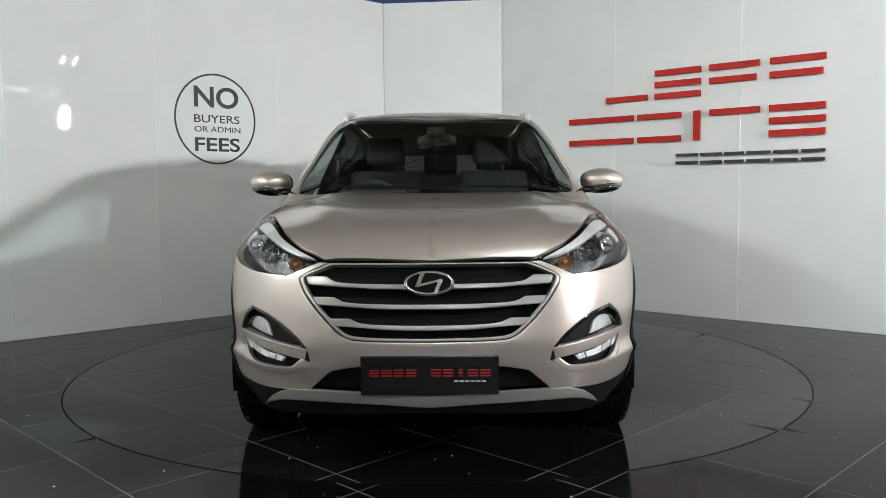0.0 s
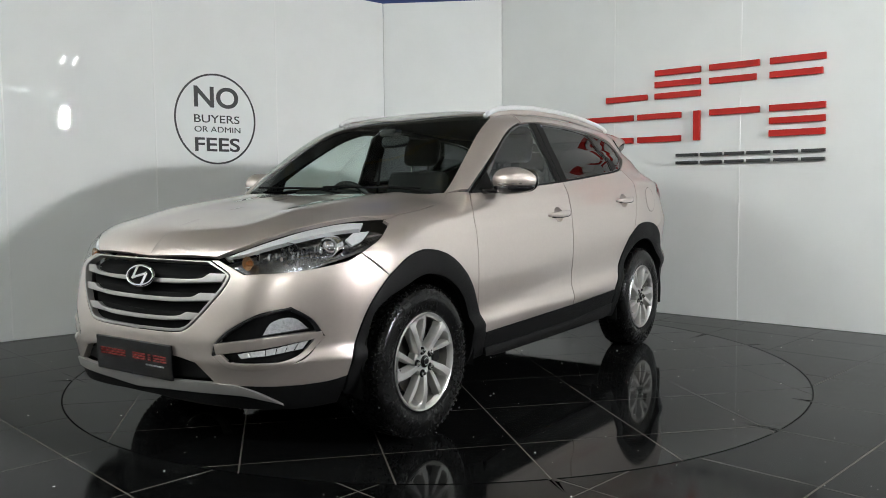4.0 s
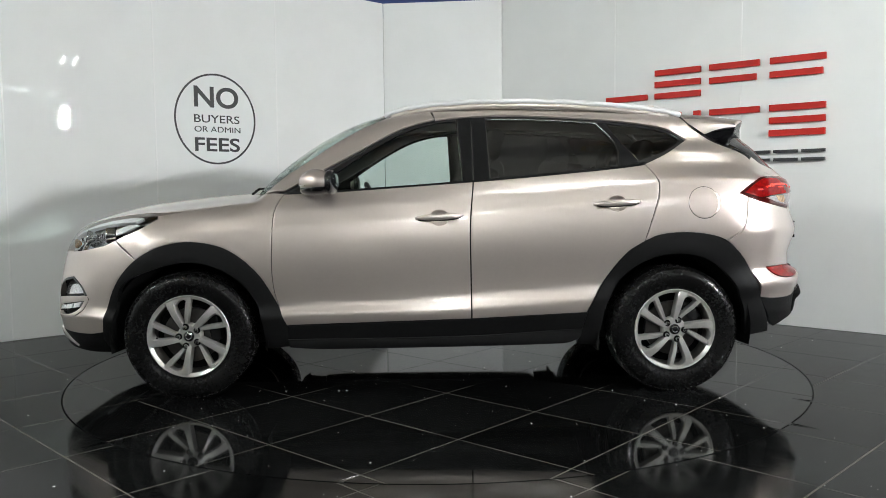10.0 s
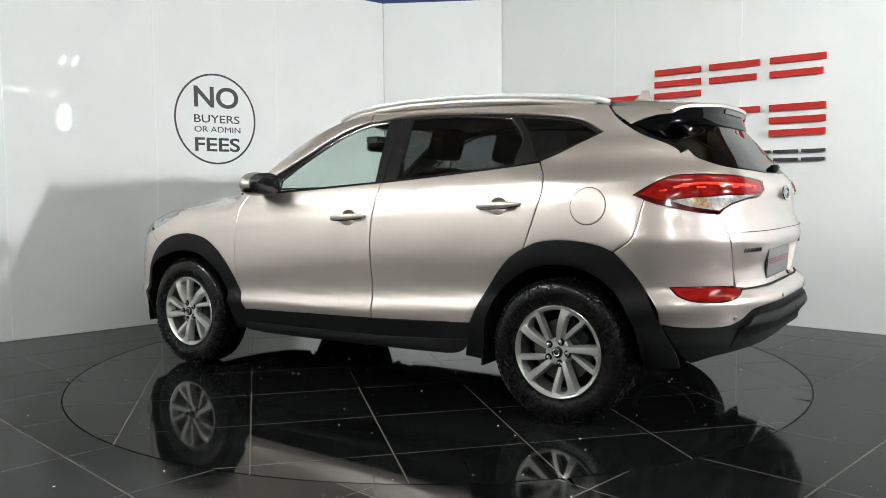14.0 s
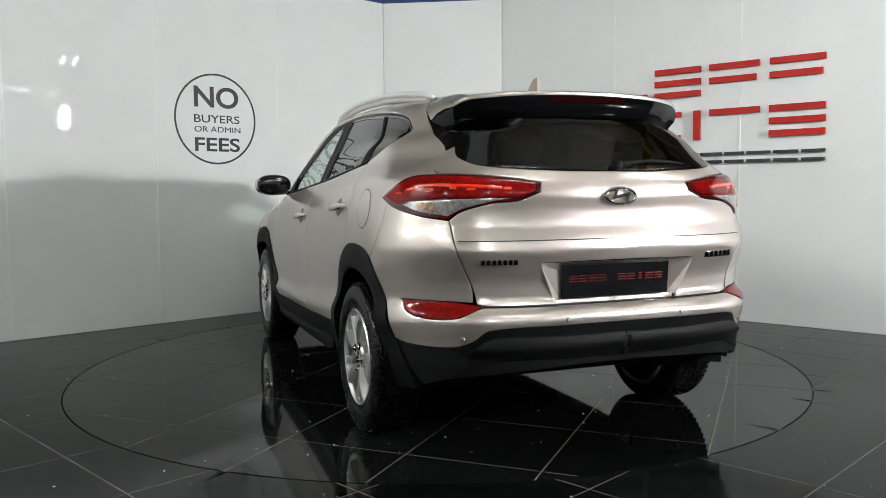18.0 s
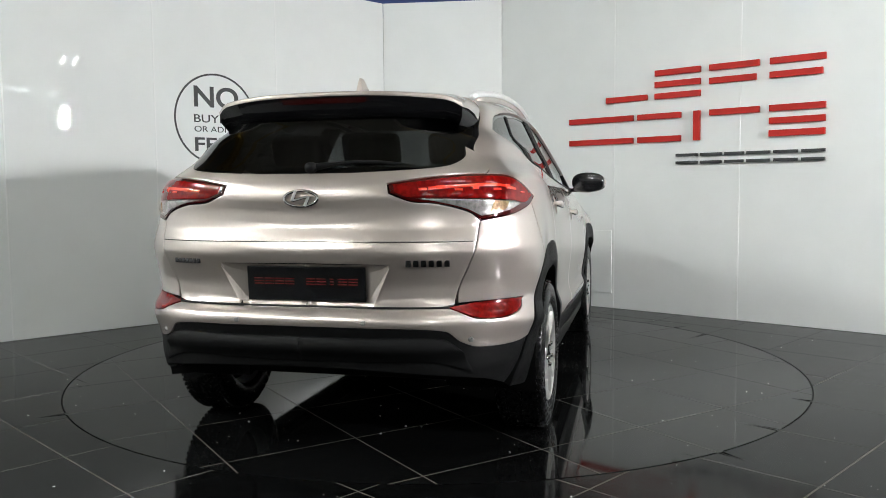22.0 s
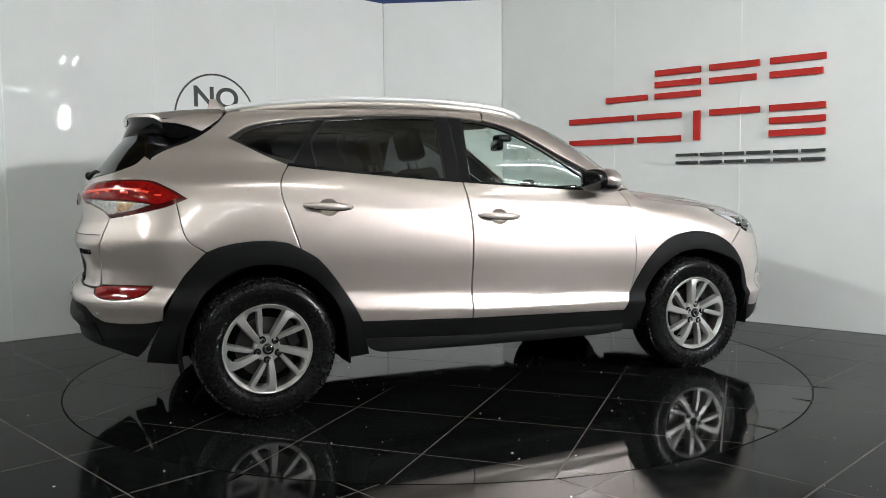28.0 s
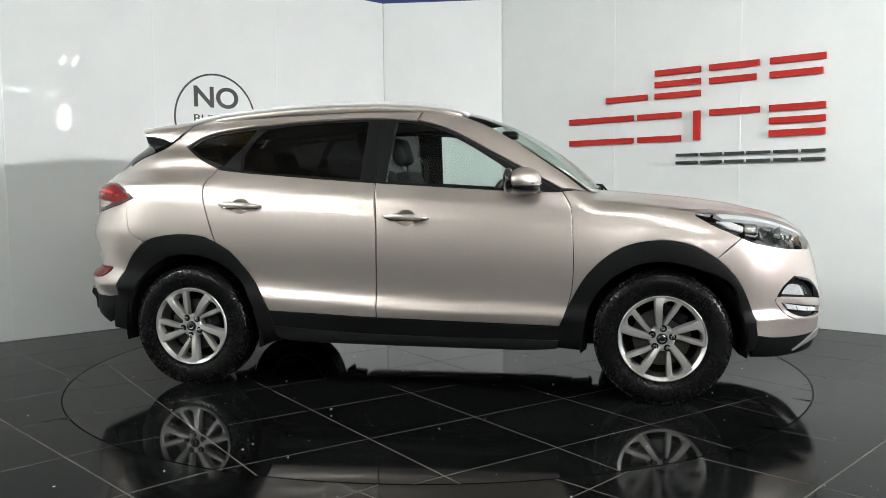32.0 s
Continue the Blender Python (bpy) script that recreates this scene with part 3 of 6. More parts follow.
steel_beam("beam_blue", (-4.0, 4.15, 3.42), (4.0, 4.15, 3.42), 0.55, BLUE, "blue painted steel beam above the display wall")
for bx in (-3.9, 3.9, 11.5):
    steel_beam("roof_beam", (bx, -7.8, 4.95), (bx, 6.4, 4.95), 0.25, YELLOW, "yellow painted steel roof beam")
for by in (-7.0, -1.6, 1.2):
    steel_beam("roof_beam", (-7.7, by, 4.7), (7.7, by + 0.8, 4.7), 0.16, YELLOW, "yellow painted steel roof beam")
steel_beam("roof_beam", (-7.7, -4.6, 4.8), (7.7, -4.6, 4.8), 0.25, BLUE, "blue painted steel roof beam")


def batten(x, y, z, turn, power):
    """A twin fluorescent fitting hung from the ceiling."""
    ob = new("ceiling_light")
    ob.matrix_world = pose(x, y, z, 0, 0, turn)
    tagged(ob, "white twin-tube fluorescent batten hung on rods", "ceiling light", group="fluorescent battens")
    part("housing", box_bm((1.60, 0.12, 0.05), (0, 0, 0.045), 0.01), WHITEPAINT, ob)
    for s in (-0.13, 0.13):
        part("tube", tube_bm([(-0.75, s, 0), (0.75, s, 0)], 0.016, 8), TUBES[power], ob, "lit fluorescent tube", smooth=True)
    for s in (-0.765, 0.765):
        part("lamp_holder", box_bm((0.03, 0.30, 0.04), (s, 0, 0.0), 0.006), WHITEPAINT, ob)
    for s in (-0.6, 0.6):
        part("hanger", tube_bm([(s, 0, 0.06), (s, 0, 5.2 - z)], 0.006, 6), RAIL, ob)
    return ob


for b in BATTENS:
    batten(*b)


def floodlight(at, aim):
    """A bright flood lamp on a tripod: its head looks along x."""
    ob = new("floodlight")
    ob.location = (at[0], at[1], 0)
    tagged(ob, "bright white flood lamp on a black tripod stand", "flood lamp")
    d = (Vector(aim) - Vector(at)).normalized()
    head = Matrix.Translation((0, 0, at[2])) @ d.to_track_quat("X", "Z").to_matrix().to_4x4()
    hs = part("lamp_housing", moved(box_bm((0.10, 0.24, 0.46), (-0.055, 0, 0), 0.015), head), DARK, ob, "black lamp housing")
    part("lamp_face", moved(box_bm((0.008, 0.16, 0.36), (0.002, 0, 0), 0.002, segments=1), head), FLOODFACE, hs, "glowing lamp face")
    part("pole", tube_bm([(0, 0, 0.5), (0, 0, at[2] - 0.24)], 0.016, 10), DARK, ob, smooth=True)
    for k in range(3):
        a = 2 * math.pi * k / 3
        part("leg", tube_bm([(0, 0, 0.95), (0.55 * math.cos(a), 0.55 * math.sin(a), 0.012)], 0.011, 8), DARK, ob, smooth=True)
    return ob


floodlight(FLOOD_AT, FLOOD_AIM)


# ---- writing on the walls ----
def lettering(name, text, m, height, width, mat, parent, bold=0.0):
    """Raised lettering fitted to a height and a width."""
    cu = bpy.data.curves.new(name, "FONT")
    cu.body, cu.align_x, cu.align_y, cu.extrude, cu.offset = text, "LEFT", "BOTTOM_BASELINE", 0.01, bold
    tmp = bpy.data.objects.new(name, cu)
    me = bpy.data.meshes.new_from_object(tmp)
    bpy.data.objects.remove(tmp)
    bpy.data.curves.remove(cu)
    v = np.array([q.co for q in me.vertices])
    lo, hi = v.min(0), v.max(0)
    for q in me.vertices:
        q.co = ((q.co.x - lo[0]) / (hi[0] - lo[0]) * width, (q.co.y - lo[1]) / (hi[1] - lo[1]) * height, (q.co.z - lo[2]) / (hi[2] - lo[2]) * 0.003)
    me.name = name
    me.materials.clear()
    me.materials.append(mat)
    ob = put(name, me, parent)
    ob.matrix_basis = m
    return ob


def round_sign():
    c, r, w = (0.676, 1.785), 0.392, 0.016
    bm = bmesh.new()
    n = 96
    rows = [[bm.verts.new(((r + dr) * math.cos(2 * math.pi * i / n), (r + dr) * math.sin(2 * math.pi * i / n) * 1.03, z)) for i in range(n)]
            for dr, z in ((0, 0), (0, 0.003), (-w, 0.003), (-w, 0))]
    for a, b in zip(rows, rows[1:]):
        for i in range(n):
            bm.faces.new((a[i], a[(i + 1) % n], b[(i + 1) % n], b[i]))
    ob = part("wall_sign", bm, BLACK, None)
    ob.matrix_world = wall_pose(CL, DL, *c, 0.001)
    tagged(ob, "black vinyl ring sign with lettering on the white wall", "sign")
    for word, x, y, wd, h, bold in (("NO", 0.470, 1.885, 0.428, 0.188, 0.020), ("BUYERS", 0.466, 1.751, 0.438, 0.070, 0.004),
                                    ("OR ADMIN", 0.467, 1.668, 0.445, 0.051, 0.0), ("FEES", 0.468, 1.496, 0.434, 0.124, 0.018)):
        lettering("lettering", word, pose(x - c[0], y - c[1], 0), h, wd, BLACK, ob, bold)


round_sign()


def wall_letter(x0, x1, z0, z1, mat, kind):
    """One raised block of the company sign: plain bars in place of a character."""
    w, h = x1 - x0, z1 - z0
    t = h * 0.2
    low, mid, high = (0, w, 0, t), (0, w, (h - t) / 2, (h + t) / 2), (0, w, h - t, h)
    bars = {"post": [(0, w, 0, h)], "low": [low], "high": [high], "mid": [mid], "upper": [(0, w * 0.95, h * 0.36, h * 0.56), high], "ends": [low, high],
            "two": [(0, w, 0, h * 0.27), (0, w, h * 0.73, h)], "three": [low, mid, high]}[kind]
    bm = bmesh.new()
    for a, b, c, d in bars:
        bmesh.ops.create_cube(bm, size=1, matrix=Matrix.Translation(((a + b) / 2, (c + d) / 2, 0.014)) @ Matrix.Diagonal((b - a, d - c, 0.028, 1)))
    ob = part("sign_block", bm, mat, None)
    ob.matrix_world = wall_pose(CR, DR, x0, z0, 0.001)
    tagged(ob, "raised red acrylic bars of the wall sign" if mat is RED else "raised black acrylic bars of the wall sign", "sign", group="wall sign blocks")


for x0, x1, kind in ((-1.06, -0.647, "low"), (-0.57, -0.148, "three"), (-0.068, 0.352, "upper"), (0.44, 0.868, "upper")):
    wall_letter(x0, x1, 1.925, 2.18, RED, kind)
for x0, x1, kind in ((-1.46, -0.784, "ends"), (-0.738, -0.323, "ends"), (-0.205, -0.148, "post"), (-0.062, 0.359, "high"), (0.442, 0.874, "three")):
    wall_letter(x0, x1, 1.545, 1.80, RED, kind)
for x0, x1 in ((-0.362, -0.168), (-0.139, 0.047), (0.075, 0.235), (0.262, 0.452), (0.482, 0.670), (0.701, 0.877)):
    wall_letter(x0, x1, 1.342, 1.433, BLACK, "two")


# ---- the car ----
car = new("car")
tagged(car, "champagne metallic five-door family SUV with black lower cladding", "car")


def flip(name, outline, view, form, mat, label="", parent=None, **more):
    """The same panel on the left and on the right."""
    return [panel(name, outline, view, form, mat, parent or car, label, mirror=m, **more) for m in (False, True)]


HEADLAMP = [(2.116, 0.415, 0.862, 1), (2.045, 0.525, 0.910), (1.935, 0.60, 0.952), (1.84, 0.640, 0.979), (1.72, 0.680, 0.998), (1.59, 0.72, 1.013), (1.515, 0.785, 1.008), (1.495, 0.831, 0.986, 1),
            (1.60, 0.846, 0.928), (1.691, 0.840, 0.887), (1.80, 0.806, 0.845), (1.966, 0.727, 0.814), (2.10, 0.563, 0.802, 1)]
GRILLE = [(2.135, 0.0, 0.850, 1), (2.128, 0.388, 0.851, 1), (2.128, 0.50, 0.80), (2.136, 0.503, 0.778), (2.160, 0.467, 0.718), (2.207, 0.348, 0.592), (2.218, 0.29, 0.565), (2.222, 0.0, 0.556, 1)]
FOG = [(2.190, 0.475, 0.528, 1), (2.166, 0.522, 0.578), (2.097, 0.622, 0.642), (2.007, 0.713, 0.670, 1), (1.943, 0.751, 0.618), (1.898, 0.771, 0.545, 1),
       (1.976, 0.756, 0.462), (2.055, 0.703, 0.428, 1), (2.168, 0.540, 0.428, 1), (2.196, 0.462, 0.478, 1)]

# bonnet
panel("bonnet", [(2.142, 0.0, 0.864, 1), (2.112, 0.413, 0.864, 1), (2.042, 0.521, 0.912), (1.932, 0.596, 0.954), (1.837, 0.636, 0.981), (1.717, 0.676, 1.0), (1.59, 0.716, 1.015), (1.50, 0.762, 1.018),
                 (1.37, 0.790, 1.025), (1.22, 0.790, 1.043), (1.10, 0.775, 1.06), (0.965, 0.75, 1.095), (0.93, 0.743, 1.116, 1), (1.05, 0.40, 1.115), (1.095, 0.0, 1.118, 1)],
      View(0, 50), lower, PAINT, car, both=True, res=0.028, thick=0.02)
# wings
flip("front_wing", [(1.508, 0.800, 1.003, 1), (1.44, 0.800, 1.014), (1.37, 0.796, 1.025), (1.22, 0.796, 1.043), (1.10, 0.781, 1.06), (0.97, 0.757, 1.095), (0.935, 0.75, 1.118, 1),
                    (0.818, 0.79, 1.118, 1), (0.8605, 0.84, 1.04), (0.8742, 0.885, 0.94), (0.8732, 0.89, 0.618), (0.8137, 0.89, 0.402, 1), (0.86, 0.9, 0.529),
                    (0.97, 0.9, 0.704), (1.132, 0.9, 0.825), (1.314, 0.9, 0.863), (1.475, 0.888, 0.840), (1.602, 0.866, 0.772, 1), (1.722, 0.833, 0.874, 1), (1.691, 0.841, 0.889),
                    (1.60, 0.847, 0.930), (1.500, 0.832, 0.987, 1)],
     FENDER_V, lower, PAINT, res=0.03)
# front bumper and its pockets
panel("front_bumper", [(2.213, 0.0, 0.457, 1), (2.205, 0.25, 0.458), (2.19, 0.36, 0.44, 1), (2.168, 0.455, 0.36, 1), (2.04, 0.66, 0.350), (1.89, 0.775, 0.355), (1.80, 0.83, 0.372, 1),
                       (1.770, 0.84, 0.52), (1.709, 0.848, 0.658), (1.604, 0.8655, 0.7712, 1), (1.7245, 0.8325, 0.873, 1), (1.80, 0.806, 0.842), (1.966, 0.727, 0.811),
                       (2.103, 0.563, 0.799, 1), (2.119, 0.43, 0.855, 1), (2.126, 0.394, 0.853, 1), (2.127, 0.505, 0.80), (2.135, 0.508, 0.778), (2.159, 0.471, 0.716), (2.206, 0.352, 0.590),
                       (2.217, 0.29, 0.562), (2.222, 0.0, 0.553, 1)],
      BUMP_V, lower, PAINT, car, both=True, res=0.026, holes=[FOG], thick=0.03)
# doors
FRONT_DOOR = [(0.815, 0.79, 1.116, 1), (0.858, 0.84, 1.04), (0.872, 0.885, 0.94), (0.871, 0.89, 0.618), (0.812, 0.9, 0.402, 1), (-0.204, 0.9, 0.425, 1), (-0.203, 0.9, 0.60),
              (-0.20, 0.9, 0.935), (-0.222, 0.8, 1.174, 1), (0.018, 0.80, 1.158), (0.273, 0.805, 1.141), (0.583, 0.80, 1.122)]
REAR_DOOR = [(-0.228, 0.8, 1.174, 1), (-0.206, 0.9, 0.935), (-0.209, 0.9, 0.60), (-0.210, 0.9, 0.425, 1), (-0.842, 0.9, 0.452, 1), (-0.935, 0.9, 0.618), (-1.068, 0.9, 0.785),
             (-1.158, 0.9, 0.838, 1), (-1.218, 0.88, 1.02), (-1.244, 0.83, 1.12), (-1.238, 0.80, 1.19), (-1.19, 0.76, 1.262, 1), (-1.034, 0.756, 1.243), (-0.851, 0.769, 1.226),
             (-0.544, 0.784, 1.199)]


def cup(x, z):
    """Outline of a handle's scooped recess."""
    return [(x + 0.052 * math.cos(a), 0.9, z + 0.043 * math.sin(a)) for a in [2 * math.pi * i / 16 for i in range(16)]]


HANDLES = ((-0.034, 0.981), (-1.010, 1.049))
FD = flip("front_door", FRONT_DOOR, DOOR_V, whole, PAINT, res=0.03, holes=[cup(*HANDLES[0])])
RD = flip("rear_door", REAR_DOOR, DOOR_V, whole, PAINT, res=0.03, holes=[cup(*HANDLES[1])])
# body sides: quarter, rear pillar, cant rail and windscreen pillar
DLO_TOP = [(-1.309, 0.711, 1.319), (-1.467, 0.656, 1.409, 1), (-1.364, 0.635, 1.468), (-1.258, 0.627, 1.495), (-0.98, 0.617, 1.529), (-0.538, 0.604, 1.555),
           (-0.281, 0.606, 1.554), (-0.022, 0.621, 1.532), (0.171, 0.649, 1.472), (0.424, 0.706, 1.335), (0.616, 0.737, 1.224), (0.80, 0.77, 1.12)]
flip("windscreen_pillar", [(-0.022, 0.621, 1.532, 1), (0.171, 0.649, 1.472), (0.424, 0.706, 1.335), (0.616, 0.737, 1.224), (0.80, 0.77, 1.12, 1), (0.955, 0.745, 1.122, 1), (0.882, 0.727, 1.16), (0.648, 0.685, 1.334), (0.462, 0.635, 1.45),
                           (0.240, 0.575, 1.548, 1), (0.0, 0.558, 1.58, 1)], View(58, 26), whole, PAINT, "body-coloured windscreen pillar", res=0.02, gap=0.0006)
flip("body_side", [(-1.193, 0.74, 1.268, 1), *DLO_TOP[:7], (-0.022, 0.621, 1.532, 1), (0.0, 0.558, 1.58, 1), (-0.4, 0.560, 1.592), (-1.0, 0.555, 1.568), (-1.44, 0.535, 1.556, 1),
                   (-1.494, 0.597, 1.50), (-1.555, 0.610, 1.447), (-1.676, 0.650, 1.39), (-1.784, 0.686, 1.335), (-1.838, 0.704, 1.30), (-1.858, 0.72, 1.27), (-1.912, 0.737, 1.223), (-1.955, 0.722, 1.199, 1),
                   (-1.869, 0.791, 1.195), (-1.785, 0.842, 1.158), (-1.702, 0.879, 1.102, 1), (-1.745, 0.872, 1.080, 1), (-1.706, 0.885, 0.907), (-1.618, 0.89, 0.842, 1), (-1.549, 0.9, 0.868), (-1.39, 0.9, 0.889), (-1.231, 0.9, 0.874),
                   (-1.162, 0.9, 0.840, 1), (-1.222, 0.88, 1.02), (-1.248, 0.83, 1.12), (-1.242, 0.80, 1.19)],
     QUARTER_V, whole, PAINT, res=0.03)
# roof
panel("roof", [(0.392, 0.0, 1.567, 1), (0.31, 0.35, 1.562), (0.206, 0.555, 1.548, 1), (0.0, 0.552, 1.58), (-0.4, 0.554, 1.592), (-1.0, 0.549, 1.568), (-1.44, 0.528, 1.556, 1),
               (-1.47, 0.35, 1.58), (-1.48, 0.0, 1.585, 1)], TOP, upper, PAINT, car, both=True, res=0.04)
# windscreen and rear glass
panel("windscreen", [(1.10, 0.0, 1.10, 1), (1.02, 0.42, 1.105), (0.89, 0.738, 1.115, 1), (0.878, 0.724, 1.16), (0.644, 0.681, 1.334), (0.458, 0.631, 1.45), (0.237, 0.570, 1.545, 1),
                     (0.315, 0.35, 1.562), (0.398, 0.0, 1.564, 1)], View(0, 45), upper, GLASS, car, "green-tinted laminated windscreen", both=True, res=0.04, thick=0.005, off=-0.003)
panel("rear_window", [(-2.128, 0.0, 1.209, 1), (-2.117, 0.25, 1.211), (-2.041, 0.562, 1.235), (-1.951, 0.635, 1.276), (-1.862, 0.670, 1.319), (-1.70, 0.630, 1.397),
                      (-1.60, 0.595, 1.45, 1), (-1.93, 0.0, 1.45, 1)], View(180, 35), whole, REARGLASS, car, "dark tinted heated rear window", both=True, res=0.04, thick=0.005, off=-0.002)
flip("window_corner", [(-1.533, 0.606, 1.466, 1), (-1.558, 0.610, 1.446), (-1.679, 0.649, 1.389), (-1.787, 0.685, 1.334), (-1.841, 0.702, 1.299, 1), (-1.858, 0.676, 1.318, 1), (-1.70, 0.632, 1.399), (-1.595, 0.597, 1.455, 1)],
     QUARTER_V, whole, SPOILERBLACK, "gloss black corner of the rear window", res=0.025, gap=0.0)
# tailgate
panel("tailgate", [(-2.135, 0.0, 1.203, 1), (-2.119, 0.25, 1.205), (-2.044, 0.566, 1.228), (-1.955, 0.641, 1.269), (-1.866, 0.680, 1.312, 1), (-1.866, 0.712, 1.27), (-1.920, 0.733, 1.221), (-1.962, 0.714, 1.199, 1),
                   (-2.066, 0.593, 1.193), (-2.118, 0.464, 1.178), (-2.150, 0.350, 1.160, 1), (-2.154, 0.352, 1.118, 1), (-2.153, 0.445, 1.085), (-2.128, 0.555, 1.075), (-2.073, 0.668, 1.042), (-2.047, 0.703, 1.010, 1),
                   (-2.081, 0.672, 0.875), (-2.089, 0.618, 0.731), (-2.098, 0.608, 0.680, 1), (-2.12, 0.55, 0.672), (-2.16, 0.30, 0.669),
                   (-2.165, 0.285, 0.674, 1), (-2.165, 0.325, 0.73), (-2.18, 0.36, 0.838, 1), (-2.19, 0.0, 0.842, 1)],
      RBUMP_V, whole, PAINT, car, both=True, res=0.026)
# rear bumper
panel("rear_bumper", [(-2.17, 0.0, 0.664, 1), (-2.181, 0.336, 0.666), (-2.119, 0.590, 0.667, 1), (-2.101, 0.698, 0.627), (-1.999, 0.786, 0.622), (-1.914, 0.817, 0.643), (-1.861, 0.810, 0.689, 1),
                      (-2.043, 0.689, 0.688), (-2.090, 0.622, 0.685, 1), (-2.087, 0.6215, 0.731), (-2.079, 0.6755, 0.875), (-2.045, 0.7055, 1.008, 1), (-1.939, 0.800, 1.027), (-1.808, 0.861, 1.058),
                      (-1.748, 0.873, 1.078, 1), (-1.708, 0.885, 0.907), (-1.622, 0.89, 0.840, 1), (-1.665, 0.885, 0.799), (-1.751, 0.88, 0.69), (-1.825, 0.88, 0.52, 1), (-1.911, 0.813, 0.508), (-2.075, 0.700, 0.510),
                      (-2.129, 0.638, 0.536), (-2.169, 0.585, 0.581), (-2.230, 0.275, 0.593), (-2.233, 0.0, 0.594, 1)],
      RBUMP_V, lower, PAINT, car, both=True, res=0.026, thick=0.03)

# ---- black cladding ----


def arch(cx, outer, inner, lo, hi, dx=0.0):
    """Outline of a wheel-arch band: outer and inner arcs between two heights."""
    out = []
    for i in range(13):
        a = radians(-2 + 184 * i / 12)
        out.append((cx + dx + outer * math.cos(a), 0.9, max(lo, 0.345 + outer * math.sin(a))) + ((1,) if i in (0, 12) else ()))
    for i in range(13):
        a = radians(184 - 2 - 184 * i / 12)
        out.append((cx + inner * math.cos(a), 0.9, max(hi, 0.345 + inner * math.sin(a))) + ((1,) if i in (0, 12) else ()))
    return out


def band_swell(cx):
    """How far the arch band stands off the body, so that it covers the tyre's edge."""
    def f(p):
        r = np.hypot(p[:, 0] - cx, p[:, 2] - 0.345)
        return 0.003 + 0.005 * np.clip((0.525 - r) / 0.06, 0, 1) * np.clip((p[:, 2] - 0.24) / 0.12, 0, 1)
    return f


FRONT_ARCH = [(0.80, 0.9, 0.395, 1), (0.86, 0.9, 0.529), (0.97, 0.9, 0.704), (1.132, 0.9, 0.825), (1.314, 0.9, 0.863), (1.475, 0.888, 0.838), (1.608, 0.864, 0.763), (1.705, 0.845, 0.655), (1.768, 0.825, 0.52),
              (1.808, 0.82, 0.375), (1.80, 0.82, 0.29, 1), (1.737, 0.82, 0.27, 1), (1.745, 0.82, 0.345), (1.72, 0.82, 0.49), (1.670, 0.837, 0.636), (1.482, 0.876, 0.724), (1.335, 0.9, 0.752), (1.18, 0.9, 0.722), (1.04, 0.9, 0.63),
              (0.955, 0.9, 0.49), (0.93, 0.9, 0.345), (0.93, 0.9, 0.27, 1), (0.79, 0.9, 0.28, 1)]
REAR_ARCH = [(-0.849, 0.9, 0.459, 1), (-0.938, 0.9, 0.618), (-1.07, 0.9, 0.785), (-1.231, 0.9, 0.874), (-1.39, 0.9, 0.889), (-1.549, 0.9, 0.868), (-1.664, 0.9, 0.80), (-1.751, 0.88, 0.69),
             (-1.83, 0.88, 0.52), (-1.889, 0.811, 0.373), (-1.90, 0.8, 0.315, 1), (-1.750, 0.802, 0.300, 1), (-1.745, 0.88, 0.345), (-1.714, 0.868, 0.487), (-1.634, 0.873, 0.639), (-1.50, 0.9, 0.742), (-1.335, 0.9, 0.772), (-1.17, 0.9, 0.735),
             (-1.03, 0.9, 0.63), (-0.95, 0.9, 0.49), (-0.925, 0.9, 0.345), (-0.925, 0.9, 0.26, 1), (-0.80, 0.9, 0.27, 1)]
flip("front_arch_cladding", FRONT_ARCH, View(84), lower, TRIM, "matt black plastic wheel-arch cladding", swell=band_swell(1.335), thick=0.035, res=0.025, closed=True)
flip("rear_arch_cladding", REAR_ARCH, View(96), lower, TRIM, "matt black plastic wheel-arch cladding", swell=band_swell(-1.335), thick=0.035, res=0.025, closed=True)
flip("sill_cladding", [(0.80, 0.9, 0.398, 1), (-0.204, 0.9, 0.421), (-0.845, 0.9, 0.452, 1), (-0.82, 0.9, 0.36, 1), (-0.2, 0.9, 0.325), (0.80, 0.9, 0.318, 1)],
     DOOR_V, lower, TRIM, "matt black plastic sill cladding", off=0.004, thick=0.03)
flip("sill_step", [(0.80, 0.9, 0.316, 1), (-0.2, 0.9, 0.322), (-0.83, 0.9, 0.356, 1), (-0.80, 0.9, 0.30), (-0.70, 0.9, 0.275), (0.60, 0.9, 0.262), (0.79, 0.9, 0.275, 1)],
     View(90, -14), lower, TRIM, "black sill skirt", off=0.008, thick=0.06, res=0.02, swell=lambda p: 0.020 * np.clip((0.345 - p[:, 2]) / 0.06, 0, 1))
# lower front: grille intake, skid strip and chin
panel("lower_intake", [(2.213, 0.0, 0.455, 1), (2.223, 0.249, 0.461), (2.216, 0.336, 0.449, 1), (2.179, 0.484, 0.372, 1), (2.144, 0.565, 0.370), (2.214, 0.243, 0.362), (2.185, 0.0, 0.348, 1)],
      BUMP_V, lower, TRIM, car, "black plastic lower intake", both=True, off=-0.03, thick=0.05)
panel("skid_strip", [(2.186, 0.0, 0.347, 1), (2.214, 0.243, 0.360), (2.157, 0.538, 0.362), (2.101, 0.617, 0.331), (1.93, 0.60, 0.262, 1), (2.055, 0.647, 0.288, 1), (2.133, 0.561, 0.317), (2.205, 0.245, 0.315),
                     (2.165, 0.0, 0.297, 1)], BUMP_V, lower, SATIN, car, "satin silver skid strip", both=True, off=0.008, thick=0.02)
